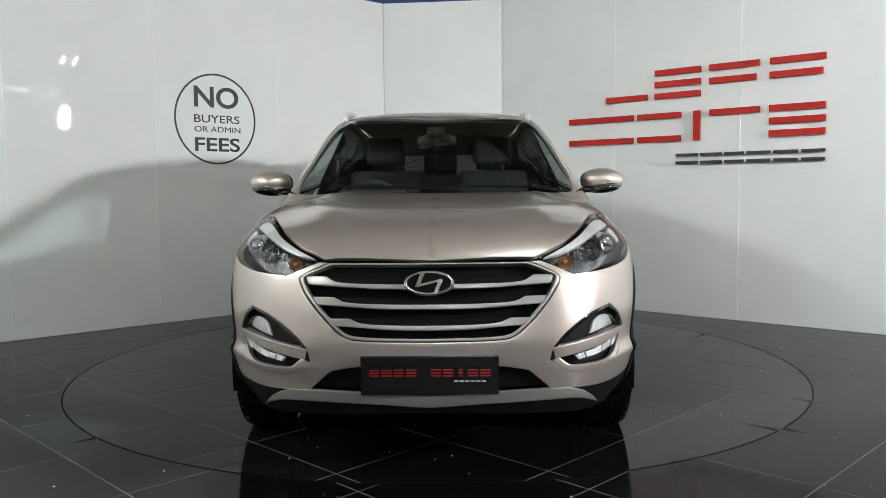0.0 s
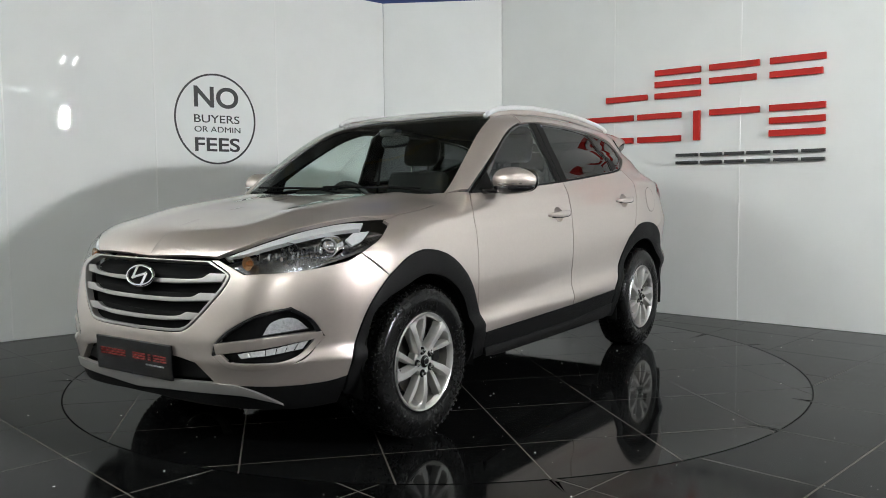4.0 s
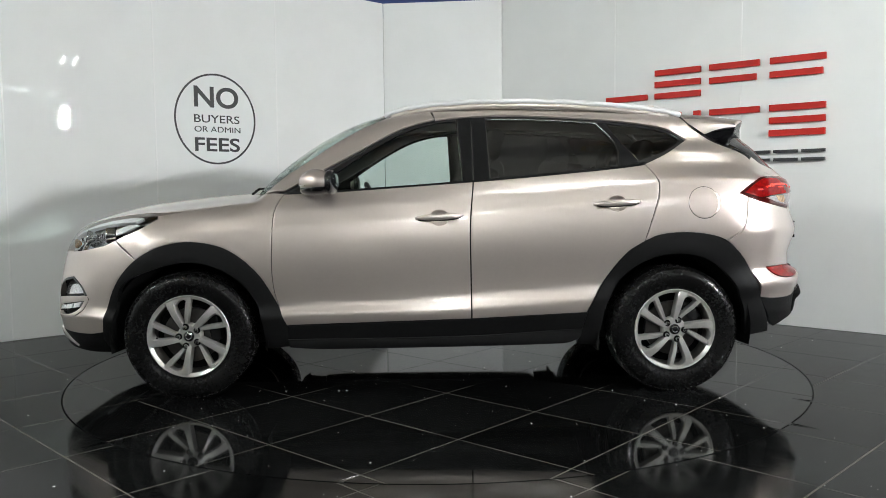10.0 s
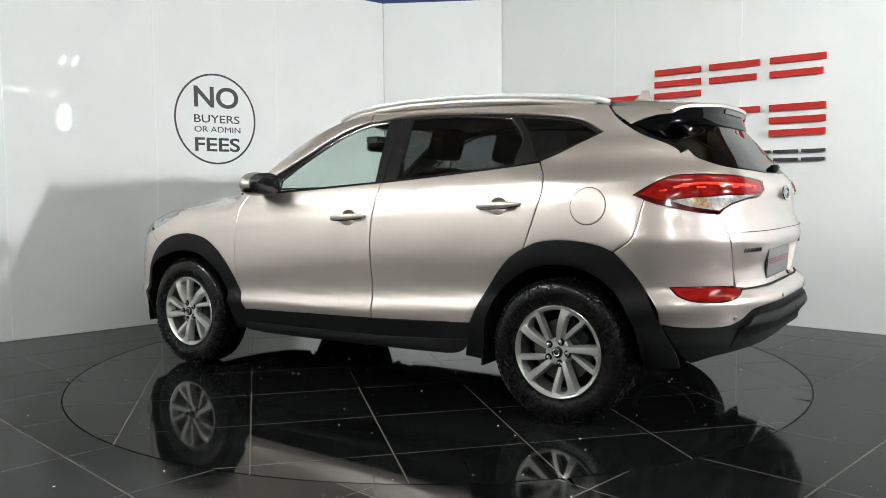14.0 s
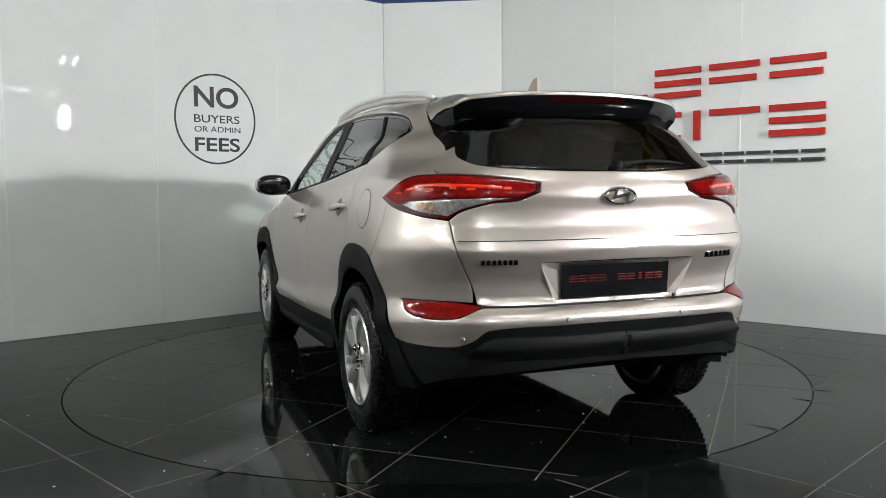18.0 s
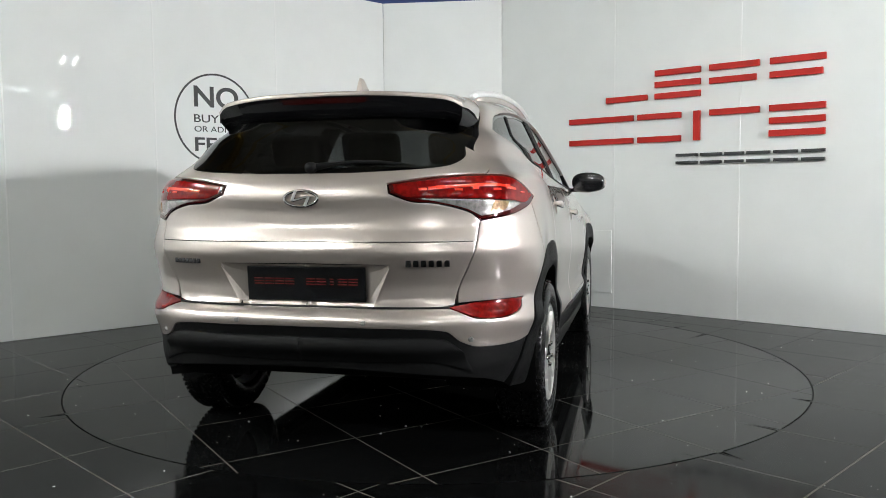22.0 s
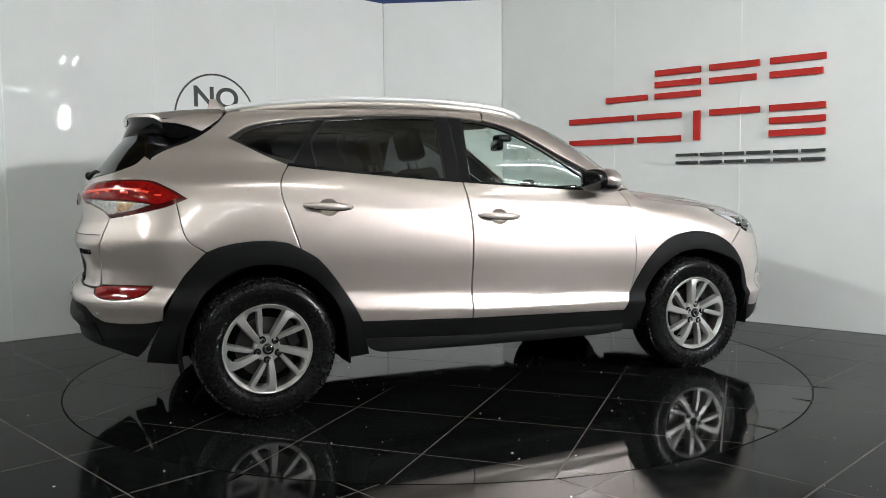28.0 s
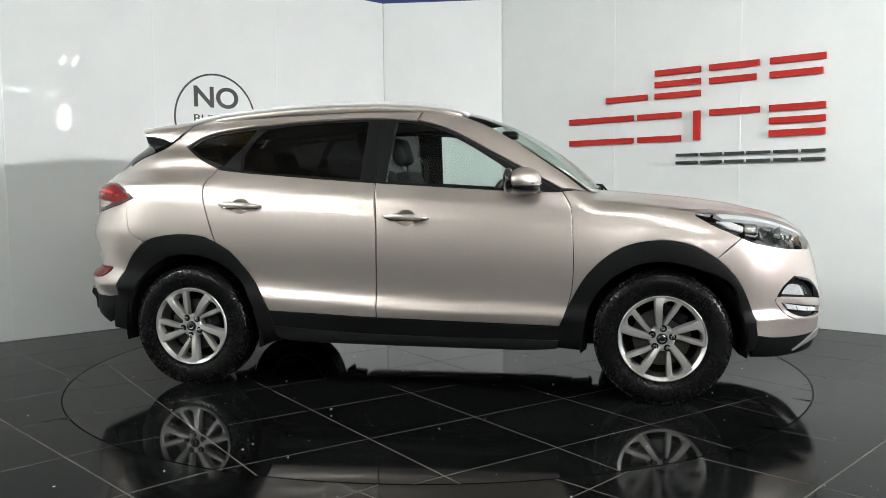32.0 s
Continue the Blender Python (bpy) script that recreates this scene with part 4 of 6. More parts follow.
panel("chin", [(2.165, 0.0, 0.296, 1), (2.205, 0.245, 0.314), (2.133, 0.561, 0.316), (2.055, 0.647, 0.288), (1.93, 0.60, 0.262), (2.101, 0.617, 0.331), (2.157, 0.538, 0.362), (2.179, 0.484, 0.372, 1), (2.044, 0.688, 0.369), (1.873, 0.780, 0.370), (1.80, 0.83, 0.370, 1), (1.79, 0.83, 0.24, 1),
               (1.95, 0.60, 0.238), (2.162, 0.295, 0.262), (2.10, 0.0, 0.262, 1)], BUMP_V, lower, TRIM, car, "black plastic chin of the bumper", both=True, off=-0.002, thick=0.03)
# lower rear
panel("rear_valance", [(-2.233, 0.0, 0.592, 1), (-2.230, 0.275, 0.591), (-2.169, 0.585, 0.578), (-2.129, 0.637, 0.534), (-2.075, 0.700, 0.508), (-1.911, 0.813, 0.506), (-1.83, 0.87, 0.515, 1), (-1.900, 0.803, 0.385), (-1.94, 0.765, 0.338, 1),
                       (-2.046, 0.636, 0.375), (-2.155, 0.342, 0.412), (-2.14, 0.0, 0.420, 1)], RBUMP_V, lower, TRIM, car, "matt black lower rear bumper", both=True, off=-0.004, thick=0.03)
panel("rear_diffuser", [(-2.228, 0.0, 0.555, 1), (-2.222, 0.277, 0.553), (-2.166, 0.573, 0.552), (-2.124, 0.635, 0.508, 1), (-2.087, 0.679, 0.410, 1), (-2.166, 0.526, 0.461), (-2.208, 0.250, 0.456), (-2.213, 0.0, 0.455, 1)],
      RBUMP_V, lower, TRIM, car, "raised black bumper blade", both=True, off=0.006, thick=0.03, res=0.018, swell=lambda p: 0.026 * np.exp(-((p[:, 2] - 0.515) / 0.034) ** 2))

# ---- wheels ----


def strip_mesh(bm, rows):
    """Faces between rows of vertices (rows of equal length)."""
    vs = [[bm.verts.new(p) for p in r] for r in rows]
    for a, b in zip(vs, vs[1:]):
        for i in range(len(a) - 1):
            bm.faces.new((a[i], a[i + 1], b[i + 1], b[i]))
    return vs


def spoke_bm(a0, way, depth):
    """A blade from the hub to the rim; way lists (radius, angle in degrees, width, height of its face)."""
    bm = bmesh.new()
    rows = []
    rs, an, ws, ys = [np.array(c) for c in zip(*way)]
    for r in np.linspace(rs[0], rs[-1], 16):
        a = a0 + radians(float(np.interp(r, rs, an)))
        w, y = float(np.interp(r, rs, ws)), float(np.interp(r, rs, ys))
        c, s = math.cos(a), math.sin(a)
        rows.append([(r * c - s * w * q, y + dy, r * s + c * w * q) for q, dy in ((-0.62, -depth), (-0.5, -0.006), (-0.40, 0), (0.0, 0.001), (0.40, 0), (0.5, -0.006), (0.62, -depth))])
    strip_mesh(bm, rows)
    return bm


WIDE = [(0.036, -11, 0.026, -0.002), (0.060, -8, 0.028, 0.003), (0.090, -5.5, 0.031, 0.009), (0.120, -4, 0.034, 0.013), (0.150, -3, 0.037, 0.015), (0.180, -1.5, 0.041, 0.014), (0.200, 0, 0.048, 0.011), (0.215, 1, 0.056, 0.008)]
NARROW = [(0.058, 13, 0.018, -0.008), (0.085, 18, 0.021, -0.005), (0.115, 22.5, 0.025, 0.000), (0.150, 26, 0.028, 0.004), (0.185, 28, 0.027, 0.006), (0.215, 29.5, 0.024, 0.005)]


def arch_bm(a0, depth):
    """The bow that joins the outer ends of a pair of spokes along the rim."""
    bm = bmesh.new()
    rows = []
    for d in np.linspace(-8, 33, 22):
        a = a0 + radians(float(d))
        r = 0.2015 - 0.020 * math.exp(-((d - 4) / 6.0) ** 2) - 0.010 * math.exp(-((d - 27) / 4.0) ** 2) + 0.006 * math.exp(-((d + 8) / 3.0) ** 2) + 0.006 * math.exp(-((d - 33) / 2.5) ** 2)
        rows.append([(q * math.cos(a), y, q * math.sin(a)) for q, y in ((r - 0.004, -depth), (r, 0.001), (r + 0.005, 0.0085), (0.213, 0.0095))])
    strip_mesh(bm, rows)
    return bm


def build_wheel():
    """A wheel about the y axis, its face towards +y; origin in the hub's face plane."""
    wheel = new("wheel")
    wheel.parent = car
    prof = [(0.204, -0.006), (0.212, 0.004), (0.222, 0.010), (0.226, 0.006), (0.226, -0.004), (0.219, -0.010), (0.210, -0.020)]
    part("rim", lathe(prof, 72), ALLOY, wheel, "silver alloy rim with ten curved spokes", angle=40)
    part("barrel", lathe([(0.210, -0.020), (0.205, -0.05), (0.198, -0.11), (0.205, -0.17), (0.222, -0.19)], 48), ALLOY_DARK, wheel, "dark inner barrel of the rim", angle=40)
    tyre = [(0.222, -0.195), (0.240, -0.205), (0.275, -0.213), (0.310, -0.210), (0.335, -0.198), (0.344, -0.185), (0.3475, -0.16), (0.349, -0.10), (0.3475, -0.04), (0.344, -0.012), (0.337, 0.002),
            (0.322, 0.012), (0.300, 0.017), (0.275, 0.017), (0.250, 0.012), (0.236, 0.004), (0.228, 0.006), (0.2235, 0.002), (0.222, -0.01)]
    ty = part("tyre", lathe(tyre, 96), RUBBER, wheel, "black rubber road tyre", angle=50)
    blocks = bmesh.new()
    for i in range(72):
        a = 2 * math.pi * i / 72
        for y, w, sk in ((-0.170, 0.030, 0.3), (-0.132, 0.030, -0.25), (-0.098, 0.026, 0.2), (-0.064, 0.030, -0.25), (-0.027, 0.030, 0.3)):
            m = Matrix.Rotation(-a, 4, "Y") @ Matrix.Translation((0.349, y, 0)) @ Matrix.Rotation(sk, 4, "X") @ Matrix.Diagonal((0.006, w, 0.025, 1))
            bmesh.ops.create_cube(blocks, size=1, matrix=m)
    part("tread", blocks, RUBBER, ty)
    shoulder = bmesh.new()
    for i in range(72):
        a = 2 * math.pi * (i + 0.5) / 72
        m = Matrix.Rotation(-a, 4, "Y") @ Matrix.Translation((0.3355, -0.002, 0)) @ Matrix.Rotation(-0.85, 4, "Z") @ Matrix.Diagonal((0.006, 0.022, 0.015, 1))
        bmesh.ops.create_cube(shoulder, size=1, matrix=m)
    part("tread_shoulder", shoulder, RUBBER, ty)
    for i in range(5):
        a = 2 * math.pi * i / 5
        part("spoke", spoke_bm(a, WIDE, 0.045), ALLOY, wheel, angle=28)
        part("spoke", spoke_bm(a, NARROW, 0.035), ALLOY, wheel, angle=28)
        part("spoke_bow", arch_bm(a, 0.04), ALLOY, wheel, angle=28)
        nut = lathe([(0.0, 0.017), (0.008, 0.016), (0.0105, 0.012), (0.0115, -0.004)], 12)
        n = part("wheel_nut", nut, CHROME, wheel, "chrome wheel nut", angle=30)
        n.location = (0.0545 * math.cos(a + 0.16), 0.0, 0.0545 * math.sin(a + 0.16))
        # black disc laid on the hub as the shade in the well
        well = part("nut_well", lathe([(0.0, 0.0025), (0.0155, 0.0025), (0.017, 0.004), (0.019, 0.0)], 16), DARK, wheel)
        well.location = n.location
    part("hub", lathe([(0.0, 0.000), (0.03, 0.001), (0.058, -0.001), (0.066, -0.010), (0.070, -0.045)], 40), ALLOY, wheel, angle=35)
    cap = part("hub_cap", lathe([(0.0, 0.010), (0.022, 0.009), (0.028, 0.006), (0.030, -0.002)], 32), GLOSS, wheel, "gloss black hub cap with silver badge", angle=35)
    part("badge", lathe([(0.013, 0.0108), (0.0165, 0.0116), (0.019, 0.0108)], 24), CHROME, cap)
    part("brake_disc", lathe([(0.07, -0.055), (0.150, -0.055), (0.150, -0.085), (0.07, -0.085)], 48), DISC, wheel, angle=30)
    part("caliper", box_bm((0.06, 0.08, 0.15), (-0.135, -0.07, 0.02), 0.012), TRIM, wheel)
    # kept black so the gaps between the spokes read as shaded
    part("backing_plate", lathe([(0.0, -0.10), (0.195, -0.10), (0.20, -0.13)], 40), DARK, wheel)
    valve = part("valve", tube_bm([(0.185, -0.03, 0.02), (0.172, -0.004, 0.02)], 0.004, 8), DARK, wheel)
    return wheel


WHEEL = build_wheel()


def wheel_pose(x, side, roll):
    turn = 0 if side > 0 else 180
    return Matrix.Translation(SHIFT) @ pose(x, side * 0.886, 0.349, 0, 0, turn) @ Matrix.Rotation(radians(roll), 4, "Y")


WHEEL.matrix_basis = wheel_pose(1.335, 1, 10)
for x, side, roll in ((-1.335, 1, 42), (1.335, -1, 58), (-1.335, -1, 22)):
    copy_thing(WHEEL, wheel_pose(x, side, roll))

for cx in (1.335, -1.335):
    for side in (1, -1):
        bm = lathe([(0.43, 0.0), (0.425, -0.02), (0.40, -0.10), (0.40, -0.40), (0.0, -0.40)], 40, radians(-12), radians(192))
        bmesh.ops.transform(bm, matrix=Matrix.Translation((cx, side * 0.880, 0.345)) @ Matrix.Diagonal((1, side, 1, 1)), verts=bm.verts)
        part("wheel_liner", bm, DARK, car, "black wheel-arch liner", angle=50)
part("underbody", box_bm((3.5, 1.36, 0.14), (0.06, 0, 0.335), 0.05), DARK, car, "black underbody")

# ---- added inner skins that close the panel gaps, black for the shade in them ----
flip("inner_side", [(1.702, 0.841, 0.809, 1), (1.3, 0.8, 0.89), (1.0, 0.85, 0.79), (0.90, 0.9, 0.60), (0.88, 0.9, 0.33, 1), (-0.86, 0.9, 0.33, 1), (-0.90, 0.9, 0.60), (-1.02, 0.9, 0.77), (-1.3, 0.9, 0.89),
                    (-1.619, 0.879, 0.830, 1), (-1.720, 0.882, 1.080, 1), (-1.45, 0.82, 1.12), (-1.2, 0.80, 1.17), (-0.5, 0.80, 1.14), (0.7, 0.80, 1.07), (1.30, 0.80, 0.98, 1)], DOOR_V, lower, DARK,
     "black inner skin behind the doors", off=-0.03, thick=0.02, res=0.06, closed=True)
flip("inner_pillar", [(-1.20, 0.74, 1.275, 1), *[(a[0], a[1], a[2] + 0.004, *a[3:]) for a in DLO_TOP[:-1]], (0.80, 0.77, 1.125, 1), (0.90, 0.735, 1.13, 1), (0.858, 0.72, 1.16), (0.622, 0.675, 1.334),
                      (0.435, 0.625, 1.44), (0.22, 0.568, 1.53), (0.0, 0.558, 1.56), (-0.4, 0.560, 1.575), (-1.0, 0.555, 1.55), (-1.42, 0.535, 1.54, 1),
                      (-1.552, 0.618, 1.44), (-1.76, 0.630, 1.314), (-1.76, 0.69, 1.21, 1), (-1.5, 0.78, 1.14, 1), (-1.26, 0.80, 1.17, 1)],
     QUARTER_V, whole, CABINPLASTIC, "black inner pillar trim", off=-0.022, thick=0.01, res=0.06, closed=True)
panel("inner_front", [(2.10, 0.0, 0.84, 1), (2.125, 0.42, 0.828), (2.11, 0.54, 0.785), (2.01, 0.68, 0.79), (1.776, 0.81, 0.80, 1), (1.726, 0.833, 0.763), (1.80, 0.82, 0.40, 1), (2.05, 0.45, 0.30), (2.16, 0.0, 0.30, 1)],
      BUMP_V, lower, DARK, car, "black inner bumper skin", both=True, off=-0.075, thick=0.02, res=0.05)
panel("inner_rear", [(-2.10, 0.0, 1.19, 1), (-2.05, 0.42, 1.18), (-1.80, 0.72, 1.17, 1), (-1.72, 0.83, 1.0), (-1.811, 0.862, 0.602), (-1.911, 0.814, 0.453, 1), (-2.174, 0.488, 0.409), (-2.2, 0.0, 0.40, 1)],
      RBUMP_V, lower, DARK, car, "black inner tail skin", both=True, off=-0.07, thick=0.02, res=0.05)
panel("headliner", [(0.30, 0.0, 1.565, 1), (0.24, 0.35, 1.56), (0.15, 0.53, 1.545, 1), (-0.4, 0.54, 1.592), (-1.44, 0.51, 1.556, 1), (-1.775, 0.443, 1.501, 1), (-1.80, 0.0, 1.585, 1)], TOP, upper, HEADLINER, car,
      "grey cloth headliner", both=True, off=-0.035, thick=0.01, res=0.08, closed=True)
part("cowl", box_bm((0.30, 1.36, 0.06), (0.93, 0, 1.045), 0.02, pose(0, 0, 0)), DARK, car, "black scuttle panel below the windscreen")

# ---- side glass ----
SURROUND = [(0.815, 0.79, 1.112, 1), (0.583, 0.80, 1.122), (0.273, 0.805, 1.141), (-0.234, 0.79, 1.175), (-0.544, 0.784, 1.199), (-0.851, 0.769, 1.226), (-1.034, 0.756, 1.243), (-1.19, 0.74, 1.268), *DLO_TOP[:-1]]
PANE_F = [(0.575, 0.78, 1.142, 1), (0.273, 0.79, 1.157), (-0.165, 0.78, 1.188, 1), (-0.140, 0.62, 1.528, 1), (-0.022, 0.62, 1.516), (0.160, 0.65, 1.458), (0.400, 0.70, 1.325), (0.575, 0.74, 1.205, 1)]
PANE_R = [(-0.325, 0.78, 1.200, 1), (-0.70, 0.77, 1.229), (-1.035, 0.76, 1.262, 1), (-1.04, 0.70, 1.39), (-0.945, 0.63, 1.508, 1), (-0.60, 0.62, 1.535), (-0.315, 0.61, 1.538, 1)]
PANE_Q = [(-1.165, 0.74, 1.292, 1), (-1.305, 0.70, 1.342), (-1.430, 0.66, 1.408, 1), (-1.345, 0.64, 1.455), (-1.235, 0.64, 1.482), (-1.01, 0.64, 1.508, 1)]
for mirror in (False, True):
    fr = panel("window_surround", SURROUND, DOOR_V, whole, GLOSS, car, "gloss black window surround and pillars", mirror=mirror, off=-0.012, thick=0.012, holes=[PANE_F, PANE_R, PANE_Q], closed=True, res=0.04)
    panel("window_pane", PANE_F, DOOR_V, whole, GLASS, fr, "clear front door glass", mirror=mirror, off=-0.016, thick=0.004, gap=-0.004)
    panel("window_pane", PANE_R, DOOR_V, whole, PRIVACY, fr, "dark privacy glass", mirror=mirror, off=-0.0165, thick=0.004, gap=-0.004)
    panel("window_pane", PANE_Q, DOOR_V, whole, PRIVACY, fr, "dark privacy glass", mirror=mirror, off=-0.0155, thick=0.004, gap=-0.004)
    panel("belt_moulding", [(0.80, 0.79, 1.126, 1), (0.583, 0.80, 1.134), (0.273, 0.805, 1.151), (-0.234, 0.79, 1.185), (-0.851, 0.769, 1.236), (-1.034, 0.756, 1.253), (-1.19, 0.74, 1.278, 1),
                            (-1.19, 0.74, 1.268, 1), (-1.034, 0.756, 1.243), (-0.851, 0.769, 1.226), (-0.234, 0.79, 1.175), (0.273, 0.805, 1.141), (0.583, 0.80, 1.122), (0.80, 0.79, 1.114, 1)],
          DOOR_V, whole, TRIM, fr, "black rubber waist seal", mirror=mirror, off=0.004, thick=0.012, gap=0.001)
    panel("b_pillar_trim", [(-0.17, 0.78, 1.182, 1), (-0.224, 0.78, 1.186, 1), (-0.224, 0.61, 1.55, 1), (-0.148, 0.62, 1.545, 1)], DOOR_V, whole, TRIM, fr, "satin black door pillar trim", mirror=mirror, off=-0.009, thick=0.004)
    panel("b_pillar_trim", [(-0.230, 0.78, 1.186, 1), (-0.318, 0.78, 1.193, 1), (-0.308, 0.61, 1.55, 1), (-0.230, 0.61, 1.55, 1)], DOOR_V, whole, TRIM, fr, "satin black door pillar trim", mirror=mirror, off=-0.009, thick=0.004)
    panel("quarter_divider", [(-1.045, 0.76, 1.256, 1), (-1.16, 0.74, 1.282, 1), (-1.0, 0.64, 1.515, 1), (-0.953, 0.63, 1.515, 1), (-1.05, 0.70, 1.39)], DOOR_V, whole, TRIM, fr, "satin black quarter-light pillar", mirror=mirror,
          off=-0.009, thick=0.004)

# ---- headlamps ----


def place(outline3, form=lower, off=0.0, mirror=False):
    p = np.array([outline3], float)
    n = slope(form, p)
    q = Vector((p + n * off)[0])
    return Vector((q.x, -q.y, q.z)) if mirror else q


def ring_ellipse(rx, rz, tube, n=40, k=8):
    """An oval ring in the yz plane."""
    bm = bmesh.new()
    rows = []
    for i in range(n):
        a = 2 * math.pi * i / n
        c = Vector((0, rx * math.cos(a), rz * math.sin(a)))
        o = Vector((0, math.cos(a) * rz, math.sin(a) * rx)).normalized()
        rows.append([bm.verts.new(c + o * tube * math.cos(b) + Vector((1, 0, 0)) * tube * math.sin(b)) for b in [2 * math.pi * j / k for j in range(k)]])
    for i in range(n):
        for j in range(k):
            bm.faces.new((rows[i][j], rows[(i + 1) % n][j], rows[(i + 1) % n][(j + 1) % k], rows[i][(j + 1) % k]))
    return bm


def xlathe(profile, n=32):
    """Spins (radius, forward) about the x axis."""
    bm = lathe(profile, n)
    bmesh.ops.transform(bm, matrix=Matrix.Rotation(radians(-90), 4, "Z"), verts=bm.verts)
    return bm


STRIP = [(2.100, 0.445, 0.866, 1), (2.037, 0.535, 0.908), (1.932, 0.608, 0.946), (1.84, 0.648, 0.971), (1.72, 0.692, 0.992), (1.66, 0.718, 0.999), (1.595, 0.758, 1.000, 1), (1.635, 0.780, 0.974, 1), (1.76, 0.722, 0.961), (1.88, 0.660, 0.934), (1.98, 0.592, 0.902), (2.06, 0.512, 0.874)]
CORNER = [(1.68, 0.775, 0.960, 1), (1.605, 0.805, 0.968, 1), (1.67, 0.822, 0.930), (1.725, 0.812, 0.903, 1), (1.735, 0.780, 0.930, 1)]
BEZEL_IN = [(2.096, 0.452, 0.866, 1), (2.035, 0.538, 0.908), (1.93, 0.608, 0.946), (1.84, 0.648, 0.972), (1.72, 0.690, 0.990), (1.60, 0.735, 1.003), (1.54, 0.79, 0.995), (1.527, 0.825, 0.98, 1), (1.61, 0.838, 0.936), (1.695, 0.832, 0.899), (1.80, 0.797, 0.858), (1.96, 0.72, 0.828), (2.085, 0.57, 0.818, 1)]
BEZEL_IN = [tuple(Vector(a[:3]).lerp(Vector(b[:3]), 0.09)) + tuple(b[3:]) for a, b in zip(HEADLAMP, BEZEL_IN)]
for mirror in (False, True):
    s = -1 if mirror else 1
    lamp = panel("headlamp", HEADLAMP, LAMP_V, lower, LAMPBUCKET, car, "clear halogen headlamp with chrome reflectors", mirror=mirror, off=-0.07, thick=0.02, res=0.03)
    panel("bezel", HEADLAMP, LAMP_V, lower, GLOSS, lamp, "gloss black lamp border", mirror=mirror, off=-0.004, thick=0.06, res=0.02, gap=0.003, holes=[BEZEL_IN])
    panel("lens", HEADLAMP, LAMP_V, lower, LAMPCLEAR, lamp, "clear lamp cover", mirror=mirror, off=0.001, thick=0.003, res=0.03, gap=0.003)
    panel("light_strip", STRIP, LAMP_V, lower, LAMPWHITE, lamp, "silver daytime-light strip", mirror=mirror, off=-0.012, thick=0.02, res=0.02)
    panel("corner_reflector", CORNER, LAMP_V, lower, LAMPWHITE, lamp, mirror=mirror, off=-0.018, thick=0.01, res=0.02)
    m = Matrix.Translation((1.800, s * 0.742, 0.896)) @ Matrix.Rotation(radians(s * 14), 4, "Z")
    part("projector", moved(xlathe([(0.0, 0.022), (0.015, 0.020), (0.027, 0.012), (0.034, 0.0)], 28), m), REFLECT, lamp, "round projector lens", angle=60)
    part("projector_ring", moved(xlathe([(0.034, 0.0), (0.036, 0.010), (0.043, 0.010), (0.046, 0.0), (0.048, -0.04)], 32), m), CHROME, lamp, "chrome lamp ring", angle=40)
    m = Matrix.Translation((1.93, s * 0.655, 0.878)) @ Matrix.Rotation(radians(s * 8), 4, "Z")
    part("reflector", moved(xlathe([(0.0, -0.045), (0.018, -0.040), (0.036, -0.018), (0.046, 0.012)], 20), m), REFLECT, lamp, "faceted main-beam reflector", angle=20)
    part("bulb", moved(xlathe([(0.0, 0.006), (0.006, 0.002), (0.008, -0.03)], 12), m), CHROME, lamp)
    m = Matrix.Translation((2.055, s * 0.535, 0.840)) @ Matrix.Rotation(radians(s * 5), 4, "Z")
    part("indicator_bulb", moved(xlathe([(0.0, 0.010), (0.007, 0.007), (0.011, -0.002), (0.011, -0.02)], 16), m), AMBER, lamp, "amber indicator bulb")
    part("indicator_reflector", moved(xlathe([(0.010, -0.020), (0.022, -0.010), (0.030, 0.006)], 9), m), AMBERLENS, lamp, "amber-tinted indicator reflector", angle=10)
    for i in range(12):
        q = (1.83 + 0.017 * i, s * (0.724 - 0.0155 * i), 0.884 - 0.003 * i + 0.012 * math.sin(2.4 * i))
        part("reflector_facet", moved(box_bm((0.012, 0.014, 0.030), (0, 0, 0), 0.003, segments=1), Matrix.Translation(q) @ Matrix.Rotation(radians(s * (14 + 11 * (i % 3))), 4, "Z") @ Matrix.Rotation(radians(-14 + 9 * (i % 4)), 4, "Y")), REFLECT, lamp)

# ---- grille ----
panel("grille", GRILLE, View(20, 0), lower, DARK, car, "black grille with silver bars", both=True, off=-0.05, thick=0.03, res=0.04)
grille = bpy.data.objects["grille"]
GR_IN = [(2.12, 0.0, 0.843, 1), (2.12, 0.372, 0.844, 1), (2.125, 0.482, 0.80), (2.135, 0.486, 0.778), (2.16, 0.451, 0.720), (2.20, 0.337, 0.600), (2.215, 0.281, 0.577), (2.22, 0.0, 0.567, 1)]
panel("grille_frame", [*[(a[0], a[1], a[2], *a[3:]) for a in GRILLE], *reversed(GR_IN)], View(20, 0), lower, SATIN, grille, "satin silver grille frame", both=True, off=0.002, thick=0.03, res=0.02, gap=0.001)
